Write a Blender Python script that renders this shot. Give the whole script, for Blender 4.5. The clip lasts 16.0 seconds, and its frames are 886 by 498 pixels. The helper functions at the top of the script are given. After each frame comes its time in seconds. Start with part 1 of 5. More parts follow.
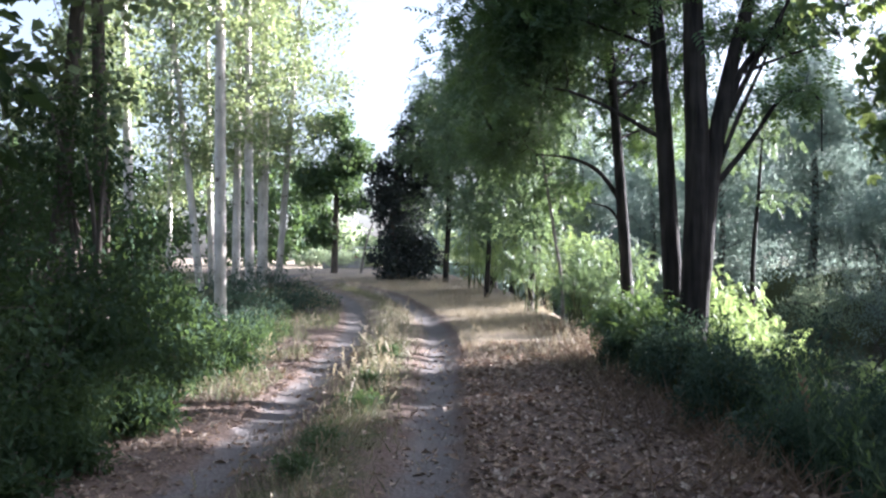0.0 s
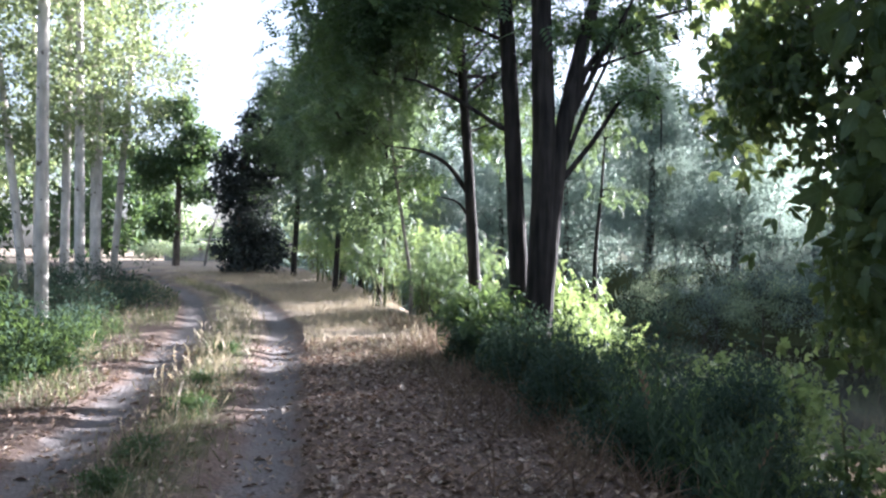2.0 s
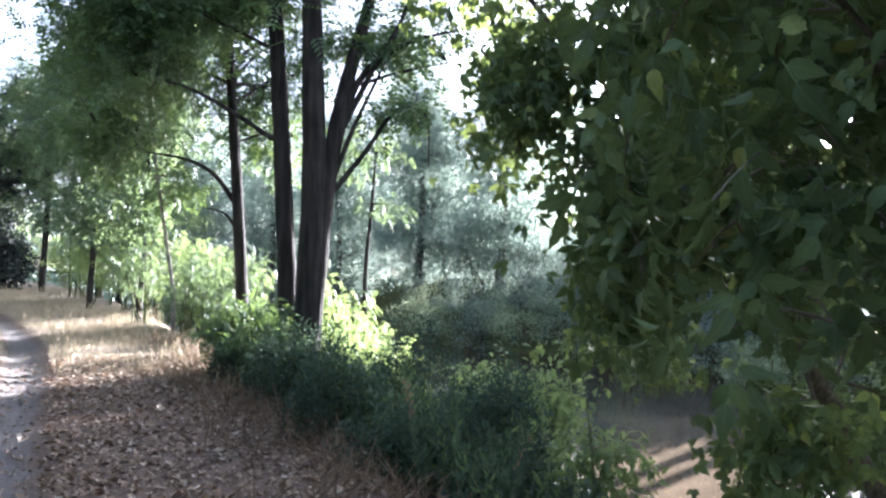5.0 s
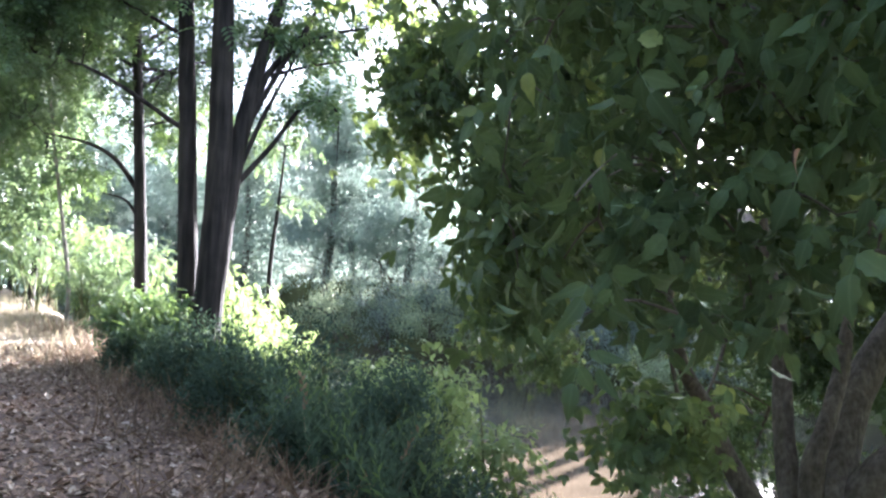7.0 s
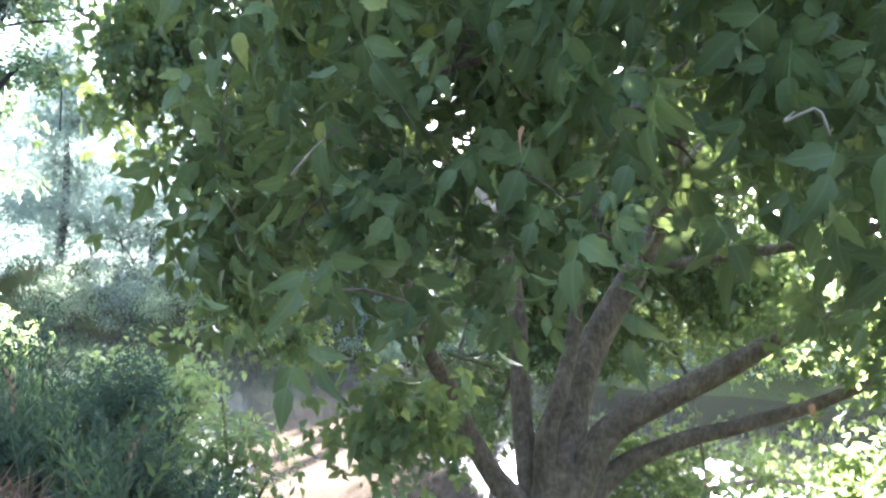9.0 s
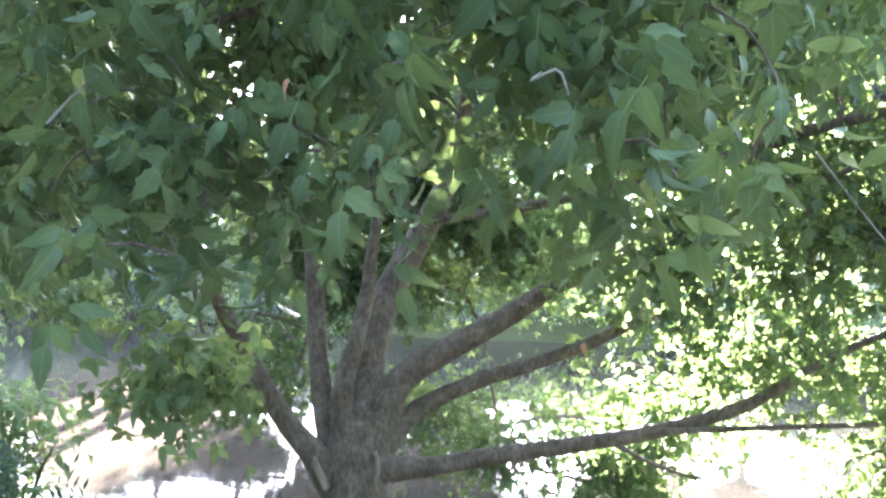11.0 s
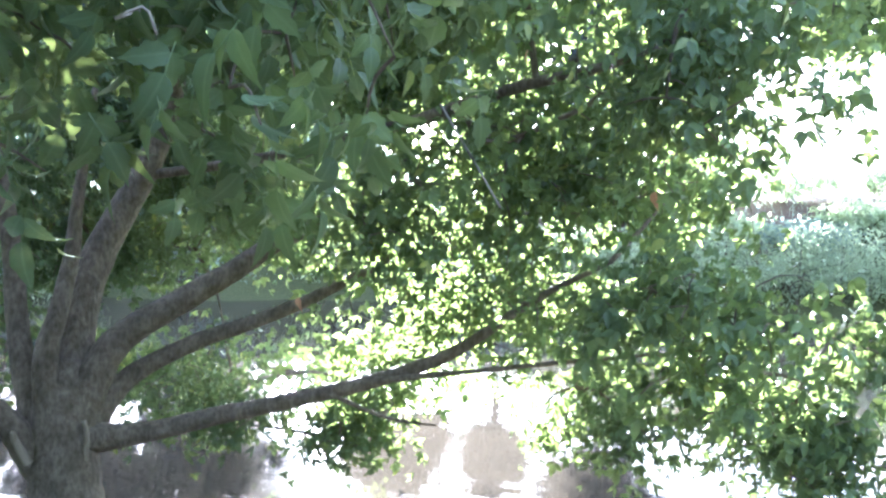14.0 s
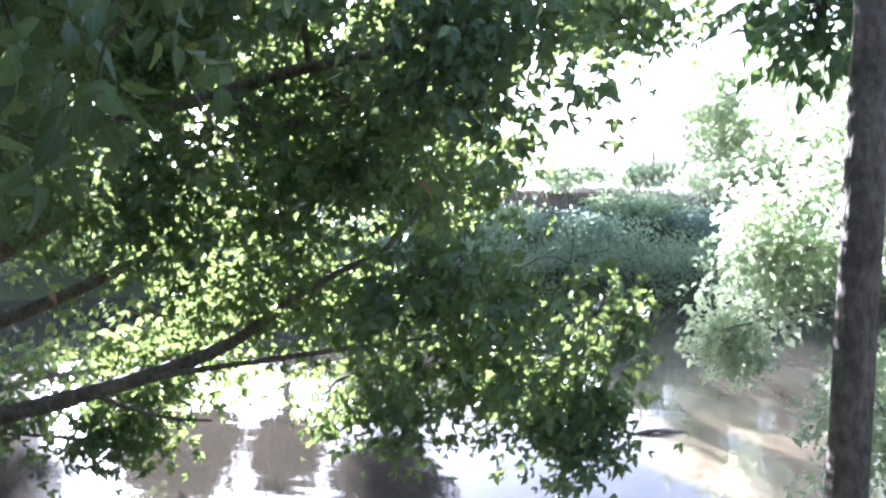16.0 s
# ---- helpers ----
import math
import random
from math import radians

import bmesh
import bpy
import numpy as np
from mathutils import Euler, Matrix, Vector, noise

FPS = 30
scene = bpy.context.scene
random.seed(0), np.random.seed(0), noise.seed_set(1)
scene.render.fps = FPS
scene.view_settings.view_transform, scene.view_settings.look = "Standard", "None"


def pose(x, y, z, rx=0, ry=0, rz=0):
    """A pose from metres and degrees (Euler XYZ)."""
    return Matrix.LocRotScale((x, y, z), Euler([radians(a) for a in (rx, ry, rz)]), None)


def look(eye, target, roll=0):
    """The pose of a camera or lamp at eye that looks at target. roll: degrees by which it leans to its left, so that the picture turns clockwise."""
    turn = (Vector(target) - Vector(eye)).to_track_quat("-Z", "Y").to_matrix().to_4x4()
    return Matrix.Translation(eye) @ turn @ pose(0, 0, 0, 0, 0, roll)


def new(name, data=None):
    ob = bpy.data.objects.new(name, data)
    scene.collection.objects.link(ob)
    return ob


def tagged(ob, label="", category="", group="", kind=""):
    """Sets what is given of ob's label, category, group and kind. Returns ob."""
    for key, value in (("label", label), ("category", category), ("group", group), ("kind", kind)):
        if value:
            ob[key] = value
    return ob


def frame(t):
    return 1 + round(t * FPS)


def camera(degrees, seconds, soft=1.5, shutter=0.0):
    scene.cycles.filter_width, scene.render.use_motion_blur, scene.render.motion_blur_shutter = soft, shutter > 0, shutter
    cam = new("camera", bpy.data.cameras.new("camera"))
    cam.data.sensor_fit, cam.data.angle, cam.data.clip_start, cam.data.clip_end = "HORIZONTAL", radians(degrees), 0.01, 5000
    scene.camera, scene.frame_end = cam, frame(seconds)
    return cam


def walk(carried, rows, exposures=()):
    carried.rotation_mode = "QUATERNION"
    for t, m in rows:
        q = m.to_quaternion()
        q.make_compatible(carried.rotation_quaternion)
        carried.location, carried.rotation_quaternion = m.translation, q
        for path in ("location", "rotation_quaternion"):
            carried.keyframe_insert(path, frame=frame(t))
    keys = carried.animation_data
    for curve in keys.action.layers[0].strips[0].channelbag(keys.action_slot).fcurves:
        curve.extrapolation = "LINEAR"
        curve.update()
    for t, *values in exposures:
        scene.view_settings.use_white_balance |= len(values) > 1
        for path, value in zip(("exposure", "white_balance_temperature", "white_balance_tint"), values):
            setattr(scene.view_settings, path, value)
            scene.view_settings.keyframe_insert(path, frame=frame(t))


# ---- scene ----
cam = camera(55.2, 16.0, soft=2.4)
PATH = [
    (0, (0.024, -0.294, 1.616), (-0.005, 1.706, 1.637), 0.0),
    (0.5, (0.071, -0.194, 1.622), (0.116, 1.806, 1.639), 0.4),
    (1, (0.104, -0.096, 1.618), (0.241, 1.899, 1.605), 1.3),
    (1.5, (0.116, 0.006, 1.616), (0.374, 1.99, 1.621), 1.1),
    (2, (0.13, 0.08, 1.62), (0.448, 2.054, 1.627), 0.5),
    (2.5, (0.172, 0.132, 1.61), (0.578, 2.091, 1.609), 0.9),
    (3, (0.215, 0.158, 1.609), (0.722, 2.092, 1.61), 1.1),
    (3.5, (0.247, 0.15, 1.611), (0.818, 2.067, 1.629), 0.5),
    (4, (0.239, 0.169, 1.617), (0.888, 2.06, 1.638), 0.8),
    (4.5, (0.228, 0.165, 1.618), (0.986, 2.015, 1.656), 1.0),
    (4.7, (0.212, 0.161, 1.602), (1.004, 1.996, 1.651), 0.7),
    (6.8, (0.23, -0.007, 1.545), (1.194, 1.744, 1.589), 3.1),
    (7, (0.25, 0.008, 1.545), (1.258, 1.734, 1.601), 2.7),
    (7.5, (0.336, 0.078, 1.567), (1.492, 1.709, 1.621), 1.9),
    (8, (0.399, 0.109, 1.572), (1.69, 1.637, 1.603), 1.6),
    (8.5, (0.447, 0.128, 1.573), (1.827, 1.575, 1.594), 2.0),
    (9, (0.468, 0.135, 1.574), (1.923, 1.508, 1.599), 1.9),
    (9.5, (0.487, 0.135, 1.579), (2.029, 1.409, 1.611), 1.5),
    (10, (0.52, 0.137, 1.575), (2.145, 1.303, 1.565), 1.0),
    (10.2, (0.518, 0.127, 1.568), (2.176, 1.246, 1.543), 1.3),
    (12.3, (0.399, -0.177, 1.57), (2.185, 0.715, 1.44), 1.2),
    (12.5, (0.448, -0.212, 1.548), (2.25, 0.645, 1.409), 1.6),
    (13, (0.545, -0.237, 1.566), (2.392, 0.518, 1.434), 1.0),
    (13.5, (0.587, -0.241, 1.559), (2.474, 0.408, 1.417), 1.2),
    (14, (0.623, -0.262, 1.555), (2.551, 0.246, 1.399), 1.3),
    (14.5, (0.632, -0.279, 1.537), (2.59, 0.092, 1.369), 2.0),
    (15, (0.654, -0.295, 1.53), (2.63, -0.038, 1.355), 1.6),
    (15.5, (0.667, -0.336, 1.527), (2.655, -0.212, 1.354), 1.8),
    (16, (0.661, -0.351, 1.523), (2.654, -0.326, 1.361), 1.6),
]
walk(cam, [(t, look(eye, target, roll)) for t, eye, target, roll in PATH],
     [(0, 3.15, 5400, 19), (3, 3.45, 5400, 19), (4.5, 3.8, 5400, 19), (7, 4.35, 5400, 19), (8.5, 5.05, 5350, 20), (10, 5.8, 5250, 21), (12.5, 5.7, 5150, 15), (14, 5.4, 5000, 17), (15, 4.8, 4950, 19), (16, 4.1, 5000, 21)])

# ---- sky, sun and exposure ----
SUN_AZ, SUN_EL = 65.1, 13.8
world = bpy.data.worlds.new("sky")
scene.world = world
world.use_nodes = True
wn = world.node_tree.nodes
sky = wn.new("ShaderNodeTexSky")
sky.sky_type = 'NISHITA'
sky.sun_disc = False
sky.sun_elevation = radians(SUN_EL)
sky.sun_rotation = radians(SUN_AZ)
sky.air_density, sky.dust_density, sky.ozone_density = 1.0, 3.0, 1.0
haze = wn.new("ShaderNodeHueSaturation")
haze.inputs["Saturation"].default_value = 0.5
world.node_tree.links.new(sky.outputs[0], haze.inputs["Color"])
world.node_tree.links.new(haze.outputs[0], wn["Background"].inputs[0])
wn["Background"].inputs[1].default_value = 0.052
sun_data = bpy.data.lights.new("sun", 'SUN')
sun_data.energy, sun_data.angle, sun_data.color = 5.0, radians(0.55), (1.0, 0.92, 0.80)
sun = new("sun", sun_data)
sun_way = Vector((math.sin(radians(SUN_AZ)) * math.cos(radians(SUN_EL)), math.cos(radians(SUN_AZ)) * math.cos(radians(SUN_EL)), math.sin(radians(SUN_EL))))
sun.matrix_world = look(sun_way * 60, (0, 0, 0))


# ---- materials ----
def material(name):
    m = bpy.data.materials.new(name)
    m.use_nodes = True
    return m, m.node_tree.nodes, m.node_tree.links, m.node_tree.nodes["Principled BSDF"]


def ramp(nodes, stops):
    r = nodes.new("ShaderNodeValToRGB")
    while len(r.color_ramp.elements) < len(stops):
        r.color_ramp.elements.new(0.5)
    for e, (p, c) in zip(r.color_ramp.elements, stops):
        e.position, e.color = p, (*c, 1)
    return r


def noise_tex(nodes, links, scale, detail=4, vector=None, stretch=None):
    n = nodes.new("ShaderNodeTexNoise")
    n.inputs["Scale"].default_value, n.inputs["Detail"].default_value = scale, detail
    co = vector
    if co is None:
        co = nodes.new("ShaderNodeTexCoord").outputs["Object"]
    if stretch:
        mp = nodes.new("ShaderNodeMapping")
        mp.inputs["Scale"].default_value = stretch
        links.new(co, mp.inputs["Vector"])
        co = mp.outputs[0]
    links.new(co, n.inputs["Vector"])
    return n


def mix_rgb(nodes, links, fac, a, b, blend='MIX'):
    m = nodes.new("ShaderNodeMix")
    m.data_type, m.blend_type = 'RGBA', blend
    for sock, v in ((m.inputs[0], fac), (m.inputs[6], a), (m.inputs[7], b)):
        if hasattr(v, "is_linked"):
            links.new(v, sock)
        else:
            sock.default_value = v if isinstance(v, (int, float)) else (*v, 1)
    return m.outputs[2]


def add_bump(nodes, links, bsdf, height, strength, distance):
    b = nodes.new("ShaderNodeBump")
    b.inputs["Strength"].default_value, b.inputs["Distance"].default_value = strength, distance
    links.new(height, b.inputs["Height"])
    links.new(b.outputs[0], bsdf.inputs["Normal"])


def leaf_material(name, dark, light, glow, odd=None, odd_share=0.04, through_light=0.4, rough=0.5, ribs=False):
    """A thin leaf: matt upper face, light passing through, colour varied from leaf to leaf."""
    m, n, l, p = material(name)
    geo = n.new("ShaderNodeNewGeometry")
    stops = [(0.0, dark), (0.75, light)]
    if odd:
        stops = [(0.0, dark), (0.97 - odd_share, light), (1.0 - odd_share, odd)]
    r = ramp(n, stops)
    l.new(geo.outputs["Random Per Island"], r.inputs[0])
    patch = noise_tex(n, l, 0.9, 3)
    pr = ramp(n, [(0.3, (0.72, 0.74, 0.74)), (0.7, (1.2, 1.18, 1.1))])
    l.new(patch.outputs[0], pr.inputs[0])
    col = mix_rgb(n, l, 1.0, r.outputs[0], pr.outputs[0], 'MULTIPLY')
    fine = noise_tex(n, l, 55, 3)
    fr = ramp(n, [(0.35, (0.82, 0.82, 0.82)), (0.7, (1.16, 1.16, 1.12))])
    l.new(fine.outputs[0], fr.inputs[0])
    col = mix_rgb(n, l, 1.0, col, fr.outputs[0], 'MULTIPLY')
    if ribs:
        rib = n.new("ShaderNodeAttribute")
        rib.attribute_name = "rib"
        rr = ramp(n, [(0.80, (0, 0, 0)), (0.97, (0.2, 0.2, 0.2))])
        l.new(rib.outputs["Fac"], rr.inputs[0])
        col = mix_rgb(n, l, rr.outputs[0], col, (0.24, 0.31, 0.17))
    l.new(col, p.inputs["Base Color"])
    p.inputs["Roughness"].default_value = rough
    p.inputs["Specular IOR Level"].default_value = 0.3 if rough < 0.65 else 0.12
    t = n.new("ShaderNodeBsdfTranslucent")
    tc = mix_rgb(n, l, 1.0, glow, pr.outputs[0], 'MULTIPLY')
    l.new(tc, t.inputs[0])
    mx = n.new("ShaderNodeMixShader")
    mx.inputs[0].default_value = through_light
    l.new(p.outputs[0], mx.inputs[1])
    l.new(t.outputs[0], mx.inputs[2])
    l.new(mx.outputs[0], n["Material Output"].inputs[0])
    return m


def bark_material(name, dark, light, scale=9.0, stretch=(1, 1, 0.16), bump=0.02, patches=None):
    m, n, l, p = material(name)
    a = noise_tex(n, l, scale, 6, stretch=stretch)
    r = ramp(n, [(0.32, dark), (0.68, light)])
    l.new(a.outputs[0], r.inputs[0])
    col = r.outputs[0]
    b = noise_tex(n, l, scale * 0.22, 3)
    br = ramp(n, [(0.35, (0.7, 0.7, 0.68)), (0.65, (1.12, 1.1, 1.08))])
    l.new(b.outputs[0], br.inputs[0])
    col = mix_rgb(n, l, 1.0, col, br.outputs[0], 'MULTIPLY')
    if patches:
        v = noise_tex(n, l, scale * 0.8, 2, stretch=(1, 1, 0.9))
        vr = ramp(n, [(0.66, (0, 0, 0)), (0.7, (1, 1, 1))])
        l.new(v.outputs[0], vr.inputs[0])
        col = mix_rgb(n, l, vr.outputs[0], col, patches)
    l.new(col, p.inputs["Base Color"])
    p.inputs["Roughness"].default_value = 0.9
    p.inputs["Specular IOR Level"].default_value = 0.2
    add_bump(n, l, p, a.outputs[0], 0.8, bump)
    return m


LEAF_ELDER = leaf_material("elder_leaf", (0.034, 0.064, 0.036), (0.132, 0.196, 0.108), (0.34, 0.43, 0.12), (0.33, 0.36, 0.12), 0.012, 0.235, 0.45, True)
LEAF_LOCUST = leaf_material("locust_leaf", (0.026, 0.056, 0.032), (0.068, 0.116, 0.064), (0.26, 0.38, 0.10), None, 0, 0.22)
# Lighter copy of the locust leaf; haze over the bank trees is put in.
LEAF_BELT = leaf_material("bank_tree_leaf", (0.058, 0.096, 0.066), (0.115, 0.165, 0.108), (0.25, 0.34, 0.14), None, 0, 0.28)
LEAF_POPLAR = leaf_material("poplar_leaf", (0.075, 0.115, 0.066), (0.165, 0.21, 0.125), (0.31, 0.36, 0.15), None, 0, 0.38, 0.4)
# Silvery willow green, made paler and bluer so the colour carries haze.
LEAF_WILLOW = leaf_material("hazed_willow_leaf", (0.15, 0.20, 0.19), (0.23, 0.285, 0.265), (0.36, 0.44, 0.38), None, 0, 0.55, 0.85)
# Brighter copy of the locust leaf, with sunlight put into its colour.
LEAF_SAPLING = leaf_material("sunlit_sapling_leaf", (0.080, 0.135, 0.058), (0.165, 0.240, 0.10), (0.44, 0.56, 0.19), None, 0, 0.34)
# Shade under the wood is put into this very dark leaf colour.
LEAF_SHADE = leaf_material("shaded_wood_leaf", (0.015, 0.030, 0.019), (0.038, 0.064, 0.037), (0.14, 0.21, 0.06), None, 0, 0.25, 0.8)
LEAF_DARK = leaf_material("dark_leaf", (0.030, 0.038, 0.040), (0.074, 0.084, 0.086), (0.08, 0.11, 0.07), None, 0, 0.12, 0.7)
LEAF_SHRUB = leaf_material("shrub_leaf", (0.028, 0.060, 0.034), (0.082, 0.128, 0.064), (0.18, 0.27, 0.08), None, 0, 0.26)
LEAF_HERB = leaf_material("herb_leaf", (0.019, 0.038, 0.031), (0.070, 0.108, 0.084), (0.12, 0.18, 0.10), None, 0, 0.2, 0.8)
# Sunlight, and haze at the far end, are put into this pale leaf colour.
LEAF_BRIGHT = leaf_material("lit_hazed_leaf", (0.25, 0.32, 0.19), (0.42, 0.49, 0.32), (0.56, 0.63, 0.40), None, 0, 0.50, 0.4)
GRASS_DRY = leaf_material("dry_grass", (0.26, 0.21, 0.15), (0.47, 0.40, 0.30), (0.38, 0.32, 0.21), None, 0, 0.3, 0.6)
GRASS_GREEN = leaf_material("green_grass", (0.070, 0.088, 0.046), (0.17, 0.175, 0.095), (0.22, 0.24, 0.11), (0.36, 0.30, 0.20), 0.22, 0.3, 0.6)
GRASS_BROWN = leaf_material("withered_grass", (0.12, 0.088, 0.066), (0.26, 0.190, 0.142), (0.20, 0.14, 0.10), None, 0, 0.2, 0.7)
LITTER = leaf_material("dead_leaf", (0.16, 0.116, 0.092), (0.42, 0.315, 0.25), (0.20, 0.12, 0.08), (0.52, 0.44, 0.38), 0.12, 0.1, 0.7)
BARK_POPLAR = bark_material("poplar_bark", (0.40, 0.37, 0.33), (0.68, 0.64, 0.59), 7, (1, 1, 0.35), 0.01, (0.12, 0.10, 0.085))
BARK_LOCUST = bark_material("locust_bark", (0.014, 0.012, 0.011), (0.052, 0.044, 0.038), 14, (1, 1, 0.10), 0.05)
BARK_ELDER = bark_material("elder_bark", (0.095, 0.078, 0.062), (0.185, 0.156, 0.126), 38, (1, 1, 0.55), 0.02)
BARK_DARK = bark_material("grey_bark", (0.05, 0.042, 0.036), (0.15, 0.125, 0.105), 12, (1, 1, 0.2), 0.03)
BARK_SMOOTH = bark_material("smooth_bark", (0.15, 0.134, 0.118), (0.34, 0.31, 0.28), 9, (1, 1, 0.6), 0.02, (0.09, 0.07, 0.058))
BARK_CUT = bark_material("bare_wood", (0.18, 0.15, 0.12), (0.32, 0.28, 0.23), 20, (1, 1, 0.4), 0.01)
LEAF_DEAD = leaf_material("russet_leaf", (0.30, 0.17, 0.12), (0.40, 0.25, 0.19), (0.40, 0.19, 0.12), None, 0, 0.3, 0.6)
STEM_GREEN = bark_material("green_stem", (0.06, 0.08, 0.03), (0.14, 0.14, 0.07), 20, (1, 1, 0.2), 0.004)


# ---- mesh tools ----
class Geo:
    """Collects rings, leaves and blades, and becomes one mesh."""

    def __init__(self):
        self.v, self.f, self.count = [], [], 0

    def add(self, v, f):
        self.v.append(np.asarray(v, np.float32).reshape(-1, 3))
        self.f.append(np.asarray(f, np.int32) + self.count)
        self.count += len(self.v[-1])

    def mesh(self, name, mat, smooth=True, origin=(0, 0, 0)):
        me = bpy.data.meshes.new(name)
        v = np.concatenate(self.v) - np.asarray(origin, np.float32)
        sizes = np.concatenate([np.full(len(f), f.shape[1], np.int32) for f in self.f])
        loops = np.concatenate([f.ravel() for f in self.f]).astype(np.int32)
        me.vertices.add(len(v))
        me.vertices.foreach_set("co", v.ravel())
        me.loops.add(len(loops))
        me.loops.foreach_set("vertex_index", loops)
        me.polygons.add(len(sizes))
        me.polygons.foreach_set("loop_start", np.concatenate([[0], np.cumsum(sizes)[:-1]]).astype(np.int32))
        me.update(calc_edges=True)
        me.validate()
        if smooth:
            me.polygons.foreach_set("use_smooth", np.ones(len(me.polygons), bool))
        me.materials.append(mat)
        return me


def part(name, geo, mat, parent, label="", kind="", smooth=True):
    """Links a Geo as one mesh object under a thing."""
    ob = new(name, geo.mesh(name, mat, smooth, parent.location))
    ob.parent = parent
    return tagged(ob, label, kind=kind)


def thing(name, base, label, category, group="", kind=""):
    ob = new(name)
    ob.empty_display_size = 0.3
    ob.location = base
    return tagged(ob, label, category, group, kind)


def smooth_line(pts, n):
    """n points on a curve through pts (rows of any width)."""
    p = np.asarray(pts, float)
    if len(p) == 2:
        return p[0] + (p[1] - p[0]) * np.linspace(0, 1, n)[:, None]
    q = np.vstack([2 * p[0] - p[1], p, 2 * p[-1] - p[-2]])
    t = np.linspace(0, len(p) - 1 - 1e-9, n)
    i = t.astype(int)
    u = (t - i)[:, None]
    a, b, c, d = q[i], q[i + 1], q[i + 2], q[i + 3]
    return 0.5 * (2 * b + (c - a) * u + (2 * a - 5 * b + 4 * c - d) * u * u + (3 * b - a - 3 * c + d) * u ** 3)


def tube(geo, pts, radii, sides=7, steps=10, rough=0.08, rng=None):
    """A tapered, slightly uneven limb along pts."""
    rng = rng or np.random.default_rng(len(pts))
    line = smooth_line(np.column_stack([pts, radii]), steps)
    c, r = line[:, :3], np.maximum(line[:, 3], 0.0015)
    tan = np.gradient(c, axis=0)
    tan /= np.linalg.norm(tan, axis=1)[:, None] + 1e-9
    up = np.array([1.0, 0, 0]) if abs(tan[0][0]) < 0.8 else np.array([0, 1.0, 0])
    side = []
    for t in tan:
        up = up - t * (up @ t)
        up /= np.linalg.norm(up)
        side.append(up)
    side = np.array(side)
    other = np.cross(tan, side)
    ang = np.linspace(0, 2 * np.pi, sides, endpoint=False)
    rr = r[:, None] * (1 + rough * rng.normal(size=(steps, sides)).clip(-2, 2))
    v = c[:, None] + rr[..., None] * (np.cos(ang)[None, :, None] * side[:, None] + np.sin(ang)[None, :, None] * other[:, None])
    i, j = np.meshgrid(np.arange(steps - 1), np.arange(sides), indexing="ij")
    a, b = i * sides + j, i * sides + (j + 1) % sides
    geo.add(v.reshape(-1, 3), np.stack([a, b, b + sides, a + sides], -1).reshape(-1, 4))
    n = steps * sides
    cap = np.arange(n - sides, n)
    geo.f.append(np.stack([cap[:-2] * 0 + cap[0], cap[1:-1], cap[2:]], -1).astype(np.int32) + geo.count - n)


def scatter(geo, shape, pos, ahead, normal, size):
    """Many copies of a small leaf shape (verts, faces): y runs along ahead, z along normal."""
    tv, tf = shape
    a = ahead / (np.linalg.norm(ahead, axis=1)[:, None] + 1e-9)
    nn = normal - a * (normal * a).sum(1)[:, None]
    nn /= np.linalg.norm(nn, axis=1)[:, None] + 1e-9
    s = np.cross(a, nn)
    k = np.asarray(size, float)[:, None, None]
    v = pos[:, None] + k * (tv[None, :, 0:1] * s[:, None] + tv[None, :, 1:2] * a[:, None] + tv[None, :, 2:3] * nn[:, None])
    f = tf[None] + (np.arange(len(pos)) * len(tv))[:, None, None]
    geo.add(v.reshape(-1, 3), f.reshape(-1, tf.shape[1]))


# ---- leaf shapes, of length 1 ----
def rhomb(wide=0.5, fold=0.12):
    return (np.array([[0, 0, 0], [-wide / 2, 0.42, fold], [0, 1, -0.08], [wide / 2, 0.42, fold]]), np.array([[0, 2, 1], [0, 3, 2]]))


def oval(wide=0.5, fold=0.1):
    """A pointed leaf of four faces, folded along its midrib."""
    w = wide / 2
    v = [(0, 0, 0), (-0.85 * w, 0.2, 0.8 * fold), (-w, 0.5, fold * 0.8), (0, 1, -0.12), (w, 0.5, fold * 0.8), (0.85 * w, 0.2, 0.8 * fold)]
    return np.array(v), np.array([[0, 3, 2], [0, 2, 1], [0, 5, 4], [0, 4, 3]])


def ovate(wide=0.55, droop=0.25, teeth=0.0, curl=0.28):
    """A pointed leaf with a folded midrib, a toothed rim and a drooping tip."""
    ys = np.array([0.0, 0.10, 0.22, 0.36, 0.50, 0.62, 0.74, 0.86, 1.0])
    ws = np.array([0.03, 0.25, 0.42, 0.49, 0.45, 0.36, 0.23, 0.10, 0.0])
    ws = (ws + teeth * np.array([0, 0, 0.4, -0.5, 1.0, -0.7, 0.9, -0.3, 0])) * wide
    zs = -droop * ys ** 2
    v, f = [], []
    for k, (y, w, z) in enumerate(zip(ys, ws, zs)):
        back = 0.05 if w > 0.1 else 0.0
        v += [(-w, y - back, z + curl * w), (0, y, z), (w, y - back, z + curl * w * 0.8)]
    for k in range(len(ys) - 1):
        o = 3 * k
        for a in (0, 1):
            f += [(o + a, o + a + 1, o + a + 4), (o + a, o + a + 4, o + a + 3)]
    return np.array(v), np.array(f)


def joined(shapes):
    v, f, c = [], [], 0
    for sv, sf in shapes:
        v.append(sv)
        f.append(sf + c)
        c += len(sv)
    return np.concatenate(v), np.concatenate(f)


def turned(shape, m):
    v, f = shape
    return np.array([tuple(m @ Vector(p)) for p in v]), f


